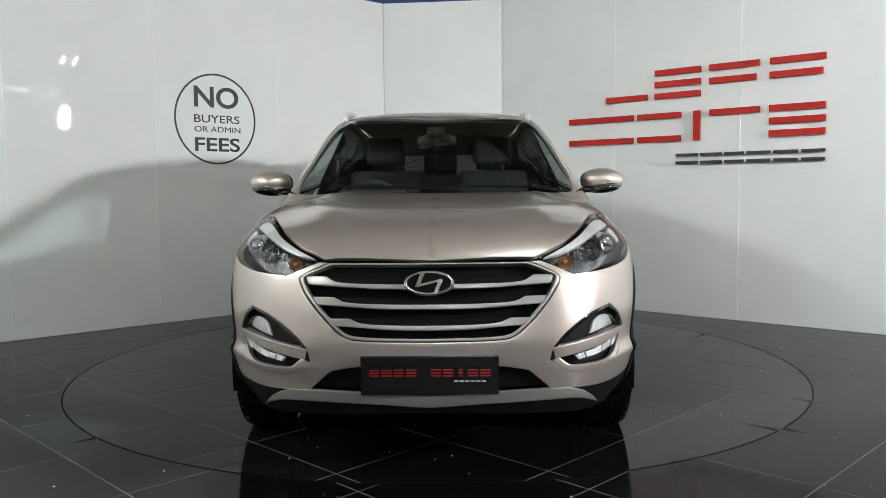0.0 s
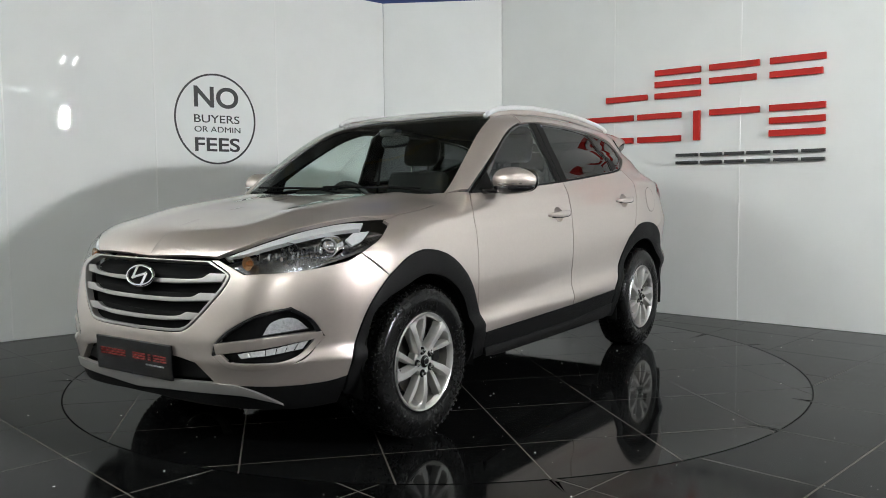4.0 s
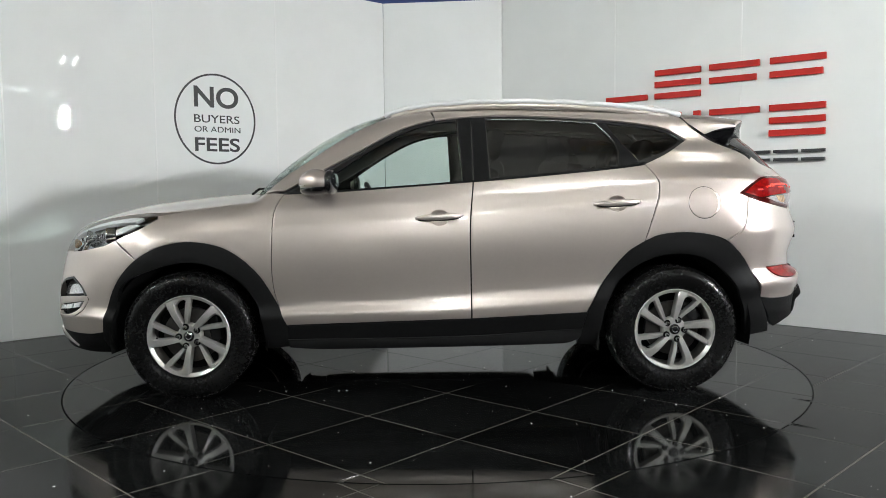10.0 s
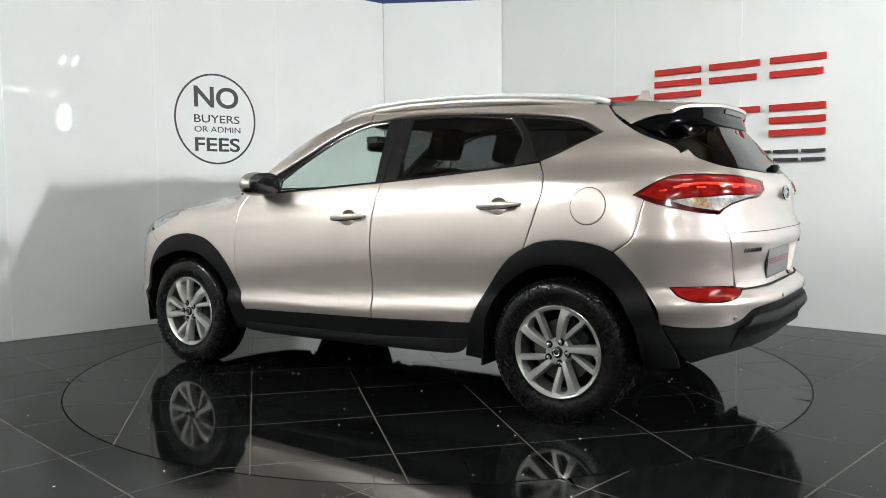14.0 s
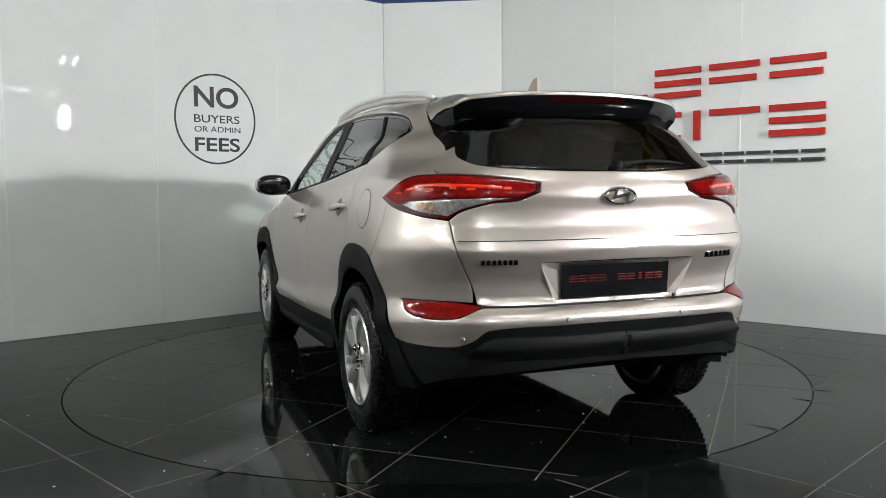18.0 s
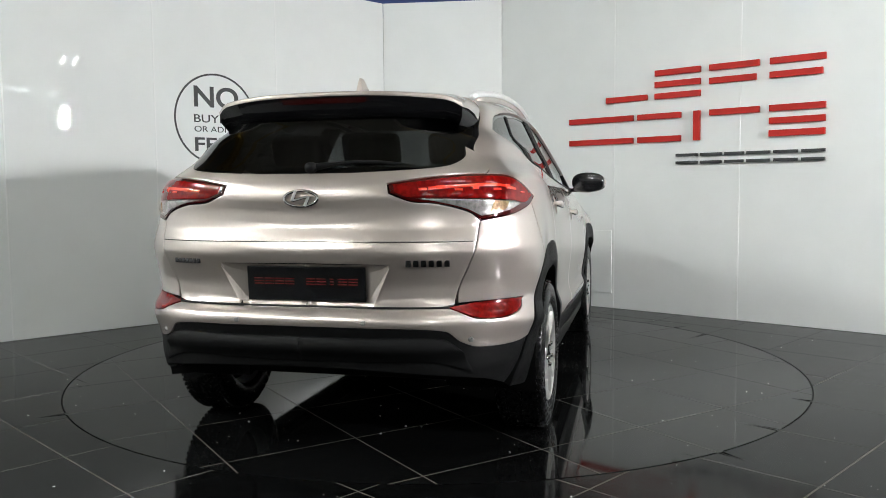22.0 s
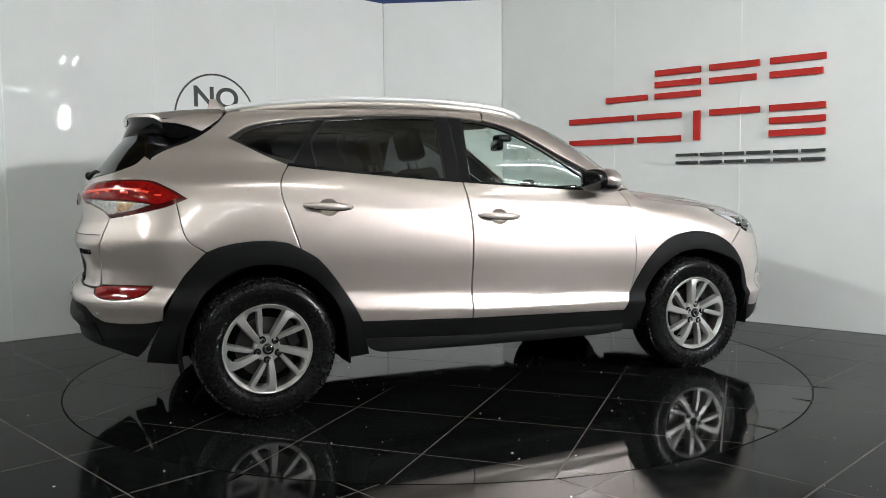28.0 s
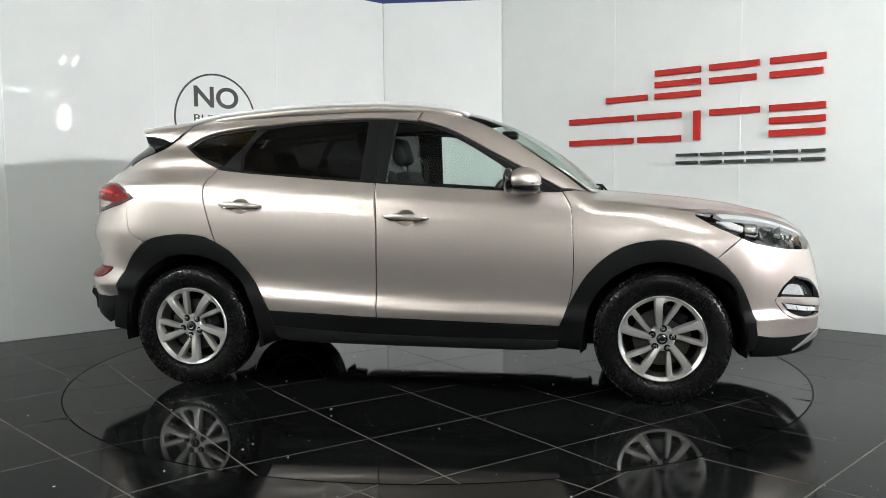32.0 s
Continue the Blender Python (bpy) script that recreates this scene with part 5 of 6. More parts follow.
for z, w, k in ((0.770, 0.460, 1.0), (0.694, 0.418, 0.9), (0.615, 0.350, 0.85)):
    inner = w - 0.115
    bar = [(2.18, 0.0, z - 0.016, 1), (2.15, inner * 0.6, z - 0.013), (2.1, inner, z - 0.004), (2.1, w - 0.004, z + 0.002, 1), (2.1, w + 0.012, z + 0.034 * k, 1), (2.1, inner + 0.04, z + 0.034 * k, 1), (2.12, inner, z + 0.012),
           (2.15, inner * 0.6, z + 0.004), (2.18, 0.0, z + 0.001, 1)]
    panel("grille_bar", bar, View(20, 0), lower, SATIN, grille, "satin silver grille bar", both=True, off=-0.006, thick=0.03, res=0.02, gap=0.0)
    shelf = [(2.18, 0.0, z + 0.003, 1), (2.15, inner * 0.6, z + 0.006), (2.12, inner, z + 0.014), (2.1, inner + 0.03, z + 0.030, 1), (2.15, inner * 0.6, z + 0.026), (2.18, 0.0, z + 0.022, 1)]
    panel("grille_slat", shelf, View(20, 0), lower, DARK, grille, "black grille slat", both=True, off=-0.02, thick=0.02, res=0.02, gap=0.0)


def emblem(x, z, wide, high, facing, tilt, parent):
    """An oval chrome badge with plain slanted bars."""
    m = Matrix.Translation((x, 0, z)) @ Matrix.Rotation(radians(tilt), 4, "Y")
    ob = part("emblem", moved(ring_ellipse(wide / 2 - 0.007, high / 2 - 0.007, 0.0075), m), CHROME, parent, "oval chrome badge", smooth=True)
    back = moved(xlathe([(0.0, 0.003), (1.0, 0.0), (1.0, -0.01)], 32), m @ Matrix.Diagonal((facing, wide / 2 - 0.008, high / 2 - 0.008, 1)))
    if facing > 0:
        part("badge_back", back, DARK, ob)
    for dy in (-0.24, 0.24):
        b = box_bm((0.008, 0.016, high * 0.66), (0.003 * facing, dy * wide * 0.8, 0), 0.003)
        moved(b, m @ Matrix.Rotation(radians(-22 * facing), 4, "X"))
        part("badge_bar", b, CHROME, ob)
    part("badge_bar", moved(box_bm((0.008, wide * 0.50, 0.012), (0.003 * facing, 0, 0), 0.003), m @ Matrix.Rotation(radians(14 * facing), 4, "X")), CHROME, ob)


emblem(2.185, 0.775, 0.194, 0.098, 1, -16, car)
emblem(-2.183, 1.101, 0.155, 0.076, -1, 4, car)


def number_plate(x, z, wide, high, facing, tilt):
    """A plain black show plate with bars in place of its print."""
    m = Matrix.Translation((x, 0, z)) @ Matrix.Rotation(radians(tilt), 4, "Y")
    ob = part("number_plate", moved(box_bm((0.012, wide, high), (0, 0, 0), 0.004), m), GLOSS, car, "black show plate with red bars")
    for i in range(10):
        if i == 4:
            continue
        y = (i - 4.5) * wide * 0.089
        w = wide * (0.03 if i == 7 else 0.075)
        # rear bars drawn thinner to stand in for their dimmer light
        for dz in (-0.011, 0.0, 0.011):
            part("print_bar", moved(box_bm((0.002, w, 0.0055 if facing > 0 else 0.0032), (0.0068 * facing, y * facing, dz + 0.01)), m), PLATERED, ob)
    if facing > 0:
        for i in range(6):
            part("print_bar", moved(box_bm((0.002, 0.016, 0.006), (0.0068, 0.10 + i * 0.021, -0.022)), m), PLATEGREY, ob)


number_plate(2.232, 0.430, 0.525, 0.150, 1, 2)
number_plate(-2.150, 0.757, 0.512, 0.140, -1, -4)

# ---- fog lamps ----
BLADE = [(2.191, 0.471, 0.525, 1), (2.160, 0.549, 0.536), (2.088, 0.652, 0.551), (1.910, 0.765, 0.566, 1), (1.902, 0.769, 0.542, 1), (2.079, 0.662, 0.511), (2.163, 0.547, 0.492), (2.189, 0.482, 0.483, 1)]
for mirror in (False, True):
    fog = panel("fog_lamp_housing", FOG, BUMP_V, lower, TRIM, car, "black fog lamp pocket", mirror=mirror, off=-0.035, thick=0.02, res=0.03)
    panel("pocket_edge", FOG, BUMP_V, lower, GLOSS, fog, mirror=mirror, off=-0.001, thick=0.035, res=0.02, gap=0.0,
          holes=[[(2.183, 0.496, 0.534, 1), (2.158, 0.542, 0.575), (2.097, 0.627, 0.630), (2.013, 0.709, 0.656, 1), (1.955, 0.745, 0.611), (1.921, 0.762, 0.546, 1), (1.985, 0.742, 0.476), (2.060, 0.702, 0.446, 1), (2.165, 0.555, 0.446, 1), (2.188, 0.488, 0.482, 1)]])
    panel("blade", BLADE, BUMP_V, lower, PAINT, fog, "body-coloured bumper blade", mirror=mirror, off=0.0016, thick=0.03, res=0.02, gap=0.0)
    panel("trim_edge", [(2.194, 0.467, 0.476, 1), (2.167, 0.540, 0.426), (2.053, 0.702, 0.429), (1.974, 0.757, 0.468), (1.898, 0.771, 0.545, 1), (1.925, 0.760, 0.547, 1), (1.986, 0.743, 0.480), (2.062, 0.700, 0.453), (2.167, 0.550, 0.451), (2.184, 0.498, 0.485, 1)],
          BUMP_V, lower, PAINT, fog, "body-coloured pocket edge", mirror=mirror, off=0.0022, thick=0.02, res=0.02, gap=0.0)
    lens = [(2.097, 0.641, 0.559, 1), (2.068, 0.665, 0.611), (2.000, 0.719, 0.624), (1.950, 0.748, 0.576, 1)]
    panel("fog_reflector", lens, BUMP_V, lower, LEDCELL, fog, "chrome fog lamp reflector", mirror=mirror, off=-0.026, thick=0.01, res=0.02)
    panel("fog_lens", lens, BUMP_V, lower, LAMPCLEAR, fog, "clear fog lamp lens", mirror=mirror, off=-0.008, thick=0.006, res=0.02)
    for i in range(6):
        t0, t1 = i / 6, (i + 0.96) / 6
        a, b, c, d = Vector((2.155, 0.565, 0.487)), Vector((1.952, 0.749, 0.532)), Vector((1.973, 0.740, 0.499)), Vector((2.150, 0.583, 0.469))
        quad = [(*a.lerp(b, t0), 1), (*a.lerp(b, t1), 1), (*d.lerp(c, t1), 1), (*d.lerp(c, t0), 1)]
        panel("led_cell", quad, BUMP_V, lower, LEDCELL, fog, "clear LED running-light cell", mirror=mirror, off=-0.004 + 0.003 * (i % 2), thick=0.01, res=0.02, gap=0.0008)

# ---- tail lamps and reflectors ----
TAILLAMP = [(-2.152, 0.358, 1.120, 1), (-2.148, 0.356, 1.157, 1), (-2.118, 0.466, 1.174), (-2.066, 0.593, 1.189), (-1.997, 0.693, 1.195), (-1.869, 0.791, 1.192), (-1.787, 0.84, 1.156), (-1.705, 0.878, 1.102, 1), (-1.808, 0.86, 1.061), (-1.939, 0.799, 1.030),
            (-2.043, 0.707, 1.013, 1), (-2.07, 0.671, 1.046), (-2.126, 0.555, 1.079), (-2.151, 0.449, 1.089)]
TL_RED = [(-2.147, 0.372, 1.122, 1), (-2.144, 0.371, 1.152, 1), (-2.11, 0.475, 1.163), (-2.06, 0.60, 1.178), (-1.99, 0.70, 1.184), (-1.875, 0.79, 1.181), (-1.80, 0.835, 1.15), (-1.735, 0.867, 1.105, 1), (-1.83, 0.845, 1.077), (-1.90, 0.815, 1.086), (-2.03, 0.71, 1.096), (-2.11, 0.58, 1.101), (-2.148, 0.43, 1.103)]
TL_WHITE = [(-2.145, 0.46, 1.098, 1), (-2.11, 0.58, 1.097), (-2.03, 0.71, 1.092), (-1.90, 0.815, 1.082), (-1.865, 0.838, 1.074, 1), (-1.94, 0.795, 1.046), (-2.04, 0.705, 1.026, 1), (-2.075, 0.66, 1.055), (-2.125, 0.555, 1.085)]
for mirror in (False, True):
    tl = panel("tail_lamp", TAILLAMP, TAIL_V, whole, REDDARK, car, "red and clear wrap-round tail lamp", mirror=mirror, off=0.003, thick=0.03, res=0.025, gap=0.001)
    panel("brake_lens", TL_RED, TAIL_V, whole, REDLENS, tl, "bright red lens", mirror=mirror, off=0.0065, thick=0.006, res=0.02)
    panel("reversing_lens", TL_WHITE, TAIL_V, whole, LENSWHITE, tl, "clear reversing and indicator lens", mirror=mirror, off=0.006, thick=0.006, res=0.02)
    panel("light_bar", [(-2.115, 0.50, 1.140, 1), (-2.05, 0.64, 1.150), (-1.94, 0.755, 1.152), (-1.86, 0.81, 1.135, 1), (-1.868, 0.81, 1.124, 1), (-1.94, 0.755, 1.139), (-2.05, 0.64, 1.136), (-2.115, 0.50, 1.126, 1)],
          TAIL_V, whole, material("bright_red_guide", (0.75, 0.03, 0.012), 0.2, coat=1.0) if not mirror else bpy.data.materials["bright_red_guide"], tl, "brighter red light guide", mirror=mirror, off=0.009, thick=0.004, res=0.02)
    for i, (x, y, z, w, h) in enumerate(((-2.11, 0.47, 1.122, 0.030, 0.012), (-2.09, 0.53, 1.126, 0.022, 0.016), (-2.06, 0.60, 1.120, 0.034, 0.010), (-2.02, 0.66, 1.126, 0.026, 0.018), (-1.95, 0.735, 1.122, 0.040, 0.010),
                                           (-1.90, 0.775, 1.128, 0.024, 0.020), (-1.82, 0.825, 1.112, 0.030, 0.008))):
        d = Vector((0.72, 0.70, 0)) if y > 0.6 else Vector((0.45, 0.89, 0))
        a = Vector((x, y, z))
        panel("lamp_cell", [(*(a - d * w / 2), 1), (*(a + d * w / 2), 1), (*(a + d * w / 2 + Vector((0, 0, h))), 1), (*(a - d * w / 2 + Vector((0, 0, h))), 1)], TAIL_V, whole, bpy.data.materials["bright_red_guide"], tl, mirror=mirror,
              off=0.0105, thick=0.004, res=0.02)
    panel("indicator_lens", [(-1.995, 0.745, 1.088, 1), (-1.93, 0.795, 1.084, 1), (-1.955, 0.785, 1.052), (-2.01, 0.730, 1.040, 1)], TAIL_V, whole, AMBERLENS, tl, "amber indicator behind clear ribs", mirror=mirror, off=0.0095, thick=0.004, res=0.02)
    rf = panel("rear_reflector", [(-2.120, 0.589, 0.670, 1), (-2.043, 0.688, 0.685), (-1.865, 0.809, 0.687, 1), (-1.917, 0.814, 0.646), (-1.998, 0.785, 0.625), (-2.098, 0.700, 0.630)], RBUMP_V, lower, REDLENS, car,
               "red rear fog lamp and reflector", mirror=mirror, off=0.002, thick=0.02, res=0.02)
    for i in range(5):
        t = i / 4
        q = place((-2.05 + 0.15 * t, 0.60 + 0.155 * t, 0.652), lower, 0.003, mirror)
        d = lathe([(0.0, 0.004), (0.008, 0.003), (0.012, 0.0)], 12)
        part("lamp_cell", moved(d, Matrix.Translation(q) @ Matrix.Rotation(radians((125 if not mirror else -125) - 90), 4, "Z")), bpy.data.materials["bright_red_guide"], rf)

# ---- spoiler ----


def spoiler():
    """The roof spoiler: a body-coloured blade, a gloss black underside and black fins that close its ends against the rear window."""
    ys = np.linspace(-0.572, 0.572, 37)
    top, under = bmesh.new(), bmesh.new()
    rt, ru = [], []
    for y in ys:
        k = abs(y) / 0.572
        yf = y * 0.948
        z0 = float(np.interp(-1.47, *ROOF)) - 0.032 * (abs(yf) / 0.55) ** 2.2 + 0.004
        x0 = -1.475
        tipx, tipz = -1.935 + 0.15 * k ** 3.5, 1.548 - 0.026 * k ** 2.2 - 0.022 * max(0.0, (k - 0.88) / 0.12) ** 2
        if k > 0.9:
            z0 -= 0.02 * (k - 0.9) / 0.1
        rt.append([(x0, yf, z0), (x0 - 0.10, yf * 0.75 + y * 0.25, z0 - 0.006), (x0 + (tipx - x0) * 0.55, yf * 0.45 + y * 0.55, z0 * 0.45 + tipz * 0.55 + 0.006), (tipx + 0.05, y, tipz + 0.006), (tipx + 0.01, y, tipz + 0.003), (tipx, y, tipz - 0.004),
                   (tipx + 0.004, y, tipz - 0.016)])
        zb = tipz - 0.112 + 0.022 * k ** 2
        glass_x = cast(upper, np.array([[-3.0, y * 0.96, zb]]), np.array([[1.0, 0, 0]]), far=1.8, steps=140)[0][0]
        ru.append([(tipx + 0.004, y, tipz - 0.016), (min(tipx + 0.014, glass_x + 0.03), y * 0.995, tipz - 0.055), (glass_x - 0.005, y * 0.96, zb), (glass_x + 0.03, y * 0.95, zb + 0.002)])
    strip_mesh(top, rt)
    strip_mesh(under, ru)
    sp = part("spoiler", top, PAINT, car, "body-coloured roof spoiler", smooth=True)
    part("spoiler_underside", under, SPOILERBLACK, sp, "gloss black spoiler underside", smooth=True)
    brake = bmesh.new()
    rear = [(r[0][0], r[0][1]) for r in ru]
    for_x = lambda y: float(np.interp(y, [q[1] for q in rear], [q[0] for q in rear]))
    strip_mesh(brake, [[(for_x(y) - 0.002, y, 1.522), (for_x(y) + 0.002, y, 1.502)] for y in np.linspace(-0.19, 0.19, 13)])
    part("high_brake_lamp", brake, BRAKELAMP, sp, "dark red high brake lamp")
    for s in (1, -1):
        edge = rt[-1 if s > 0 else 0]
        seam_top, seam_mid, seam_low = (-1.470, s * 0.556, edge[0][2] - 0.004), (-1.508, s * 0.594, 1.498), (-1.588, s * 0.602, 1.441)
        end = bmesh.new()
        low = [Vector(seam_low).lerp(Vector(edge[6]), t) + Vector((0, s * 0.006 * math.sin(math.pi * t), 0.012 * math.sin(math.pi * t))) for t in (0, 0.33, 0.66, 1)]
        strip_mesh(end, [[seam_top, edge[1], edge[2], edge[5]], [seam_mid, Vector(seam_mid).lerp(Vector(edge[3]), 0.3), Vector(seam_mid).lerp(Vector(edge[4]), 0.66), edge[5]], [low[0], low[1], low[2], edge[6]]])
        part("spoiler_end", end, PAINT, sp, "body-coloured spoiler end", angle=60)
        fin = bmesh.new()
        tail = ru[-1 if s > 0 else 0]
        strip_mesh(fin, [[low[0], (-1.645, s * 0.596, 1.420), (-1.705, s * 0.583, 1.402)], [low[3] + Vector((0, 0, -0.001)), tail[1], tail[2]]])
        part("window_fin", fin, SPOILERBLACK, sp, "gloss black spoiler side fin", smooth=True)
        inner = bmesh.new()
        strip_mesh(inner, [[Vector(v) + Vector((0.004, -s * 0.006, -0.004)) for v in row] for row in ([seam_mid, Vector(seam_mid).lerp(Vector(edge[3]), 0.3), Vector(seam_mid).lerp(Vector(edge[4]), 0.66), edge[5]], [low[0], low[1], low[2], edge[6]])])
        part("end_lining", inner, DARK, sp, "black lining of the spoiler end", smooth=True)


spoiler()

# ---- mirrors, handles, rails, aerial, wipers ----


def pod(rx, ry, rz, e, n=24, k=14):
    """A rounded box (superellipsoid)."""
    bm = bmesh.new()
    rows = []
    for j in range(1, k):
        v = -math.pi / 2 + math.pi * j / k
        row = []
        for i in range(n):
            u = 2 * math.pi * i / n
            c = lambda q: math.copysign(abs(math.cos(q)) ** e, math.cos(q))
            s_ = lambda q: math.copysign(abs(math.sin(q)) ** e, math.sin(q))
            row.append(bm.verts.new((rx * c(v) * c(u), ry * c(v) * s_(u), rz * s_(v))))
        rows.append(row)
    for a, b in zip(rows, rows[1:]):
        for i in range(n):
            bm.faces.new((a[i], a[(i + 1) % n], b[(i + 1) % n], b[i]))
    bm.faces.new(list(reversed(rows[0])))
    bm.faces.new(rows[-1])
    return bm


for s in (1, -1):
    # the shell tapers towards the front and the tip, and sits on a black foot
    bm = pod(0.085, 0.118, 0.070, 0.88, 32, 18)
    for v in bm.verts:
        f, o = v.co.x / 0.085, v.co.y * s / 0.118
        v.co.z = max(v.co.z * (1 - 0.25 * max(0, f) ** 2) * (1 - 0.22 * max(0, o) ** 2), -0.035)
        v.co.y *= 1 - 0.16 * max(0, f)
        v.co.x -= 0.03 * max(0, o) ** 2
    m = Matrix.Translation((0.630, s * 0.945, 1.178)) @ Matrix.Rotation(radians(-7 * s), 4, "Z")
    mir = part("door_mirror", moved(bm, m), PAINT, car, "body-coloured door mirror with indicator strip", smooth=True)
    bm = pod(0.080, 0.110, 0.034, 0.85, 32, 12)
    for v in bm.verts:
        f, o = v.co.x / 0.08, v.co.y * s / 0.11
        v.co.y *= 1 - 0.16 * max(0, f)
        v.co.x -= 0.03 * max(0, o) ** 2
        v.co.z += 0.012 * max(0, o)
    part("mirror_base", moved(bm, Matrix.Translation((0, 0, -0.040)) @ m), GLOSS, mir, "black mirror underside", smooth=True)
    part("mirror_foot", tube_bm([(0.66, s * 0.90, 1.128), (0.69, s * 0.84, 1.122), (0.70, s * 0.79, 1.125)], [0.026, 0.022, 0.03], 12, 0.6), GLOSS, mir, "black mirror foot", smooth=True)
    strip = tube_bm([(0.708, s * 0.905, 1.160), (0.712, s * 0.94, 1.159), (0.698, s * 0.985, 1.160), (0.672, s * 1.02, 1.163), (0.635, s * 1.043, 1.167), (0.59, s * 1.048, 1.172)], 0.006, 8, 0.9)
    part("indicator_strip", strip, CHROME, mir, "clear mirror indicator strip", smooth=True)
    bm = pod(0.006, 0.088, 0.050, 0.8)
    moved(bm, Matrix.Translation((0.535, s * 0.948, 1.178)) @ Matrix.Rotation(radians(-6 * s), 4, "Z"))
    part("mirror_glass", bm, MIRROR, mir, "mirror glass", smooth=True)
    bm = pod(0.030, 0.112, 0.066, 0.8)
    moved(bm, Matrix.Translation((0.543, s * 0.946, 1.178)) @ Matrix.Rotation(radians(-6 * s), 4, "Z"))
    part("mirror_rim", bm, GLOSS, mir, smooth=True)
    panel("mirror_sail", [(0.80, 0.79, 1.118, 1), (0.585, 0.80, 1.130, 1), (0.585, 0.74, 1.232, 1)], DOOR_V, whole, TRIM, car, "black mirror sail", mirror=s < 0, off=-0.002, thick=0.012)

for door, (x, z) in zip((FD, RD), HANDLES):
    for ob, s in zip(door, (1, -1)):
        pts = []
        for t in np.linspace(-1, 1, 15):
            p = cast(lower, np.array([[x + 0.132 * t, 1.3, z + 0.004 - 0.0065 * t]]), np.array([[0, -1.0, 0]]), far=1.0, steps=60)[0]
            pts.append((p[0], s * (p[1] + 0.038 * (1 - abs(t) ** 4) - 0.004), p[2]))
        wide = [0.005 + 0.0135 * (1 - abs(t) ** 3.2) for t in np.linspace(-1, 1, 15)]
        part("handle", tube_bm(pts, [0.6 * w for w in wide], 14, 1.75), PAINT, ob, "body-coloured pull handle", smooth=True)
        part("handle_trim", tube_bm([(q[0], q[1] + s * 0.003, q[2] - w * 0.95) for q, w in zip(pts[1:-1], wide[1:-1])], 0.0035, 8), GLOSS, ob, "black handle seam", smooth=True)
        panel("handle_recess", cup(x, z), DOOR_V, whole, PAINT, ob, "scooped handle recess", mirror=s < 0, off=0.0, thick=0.0, res=0.010, gap=-0.001, roll=0.0,
              swell=lambda p, x=x, z=z: -0.030 * np.clip(1 - ((p[:, 0] - x) / 0.052) ** 2 - ((p[:, 2] - z) / 0.043) ** 2, 0, 1) ** 0.6)

for s in (1, -1):
    path = [(0.265, 0.555, 1.556), (0.225, 0.562, 1.580), (0.14, 0.566, 1.604), (-0.03, 0.568, 1.626), (-0.27, 0.569, 1.640), (-0.55, 0.569, 1.641), (-0.80, 0.567, 1.634), (-1.05, 0.563, 1.617), (-1.25, 0.557, 1.598), (-1.39, 0.552, 1.578), (-1.46, 0.548, 1.558)]
    rl = part("roof_rail", tube_bm([(a, s * b, c) for a, b, c in path], 0.0155, 12, 0.95), RAIL, car, "satin silver roof rail", smooth=True)
    part("rail_base", tube_bm([(a, s * (b + 0.001), c - 0.027) for a, b, c in path[1:-1]], 0.009, 8, 1.9), PAINT, rl, "body-coloured rail base", smooth=True)

fin = bmesh.new()
rows = []
for t in np.linspace(0, 1, 10):
    h = 0.078 * t
    half = 0.028 * (1 - t) ** 0.7 + 0.003
    front, back = -1.33 - 0.105 * t ** 0.7, -1.485 + 0.02 * t
    mid = (front + back) / 2
    rows.append([(front, 0, 1.592 + h), (mid + 0.02, half, 1.592 + h), (back, half * 0.5, 1.592 + h), (back, -half * 0.5, 1.592 + h), (mid + 0.02, -half, 1.592 + h), (front, 0, 1.592 + h)])
strip_mesh(fin, rows)
part("aerial_fin", fin, PAINT, car, "body-coloured shark-fin aerial", angle=50)

for y0, y1, x0 in ((0.62, -0.02, 0.92), (0.05, -0.55, 1.05)):
    path = []
    for t in np.linspace(0, 1, 12):
        y = y0 + (y1 - y0) * t
        p = cast(upper, np.array([[2.2, y, 1.135 + 0.012 * t]]), np.array([[-1.0, 0, 0]]), far=2.0, steps=100)[0]
        path.append((p[0] + 0.018, y, p[2] + 0.008))
    w = part("wiper", tube_bm(path, 0.006, 6), DARK, car, "black windscreen wiper", smooth=True)
    part("wiper_arm", tube_bm([(path[0][0] + 0.02, path[0][1] + 0.08, path[0][2] - 0.025), path[2], path[6]], 0.007, 6), DARK, w)
path = []
for t in np.linspace(0, 1, 10):
    y = -0.02 - 0.42 * t
    p = cast(upper, np.array([[-2.6, y, 1.225 + 0.02 * math.sin(math.pi * t)]]), np.array([[1.0, 0, 0]]), far=2.0, steps=100)[0]
    path.append((p[0] - 0.016, y, p[2]))
w = part("rear_wiper", tube_bm(path, [0.016, 0.014] + [0.008] * 8, 8), TRIM, car, "black rear wiper", smooth=True)
part("wiper_cap", moved(pod(0.022, 0.026, 0.022, 0.8), Matrix.Translation((path[0][0] - 0.004, path[0][1], path[0][2]))), TRIM, w, smooth=True)

circle = [(-1.490 + 0.085 * math.cos(a), 0.9, 1.050 + 0.085 * math.sin(a)) for a in [2 * math.pi * i / 18 for i in range(18)]]
ring = [(-1.490 + 0.0885 * math.cos(a), 0.9, 1.050 + 0.0885 * math.sin(a)) for a in [2 * math.pi * i / 18 for i in range(18)]]
flap_gap = panel("fuel_flap", ring, SIDE, whole, SEAMBLACK, car, "round fuel filler flap", off=0.0012, thick=0.0, res=0.03, gap=0.0, roll=0.0)
panel("flap_skin", circle, SIDE, whole, PAINT, flap_gap, off=0.003, thick=0.003, res=0.03, gap=0.0, roll=0.001)

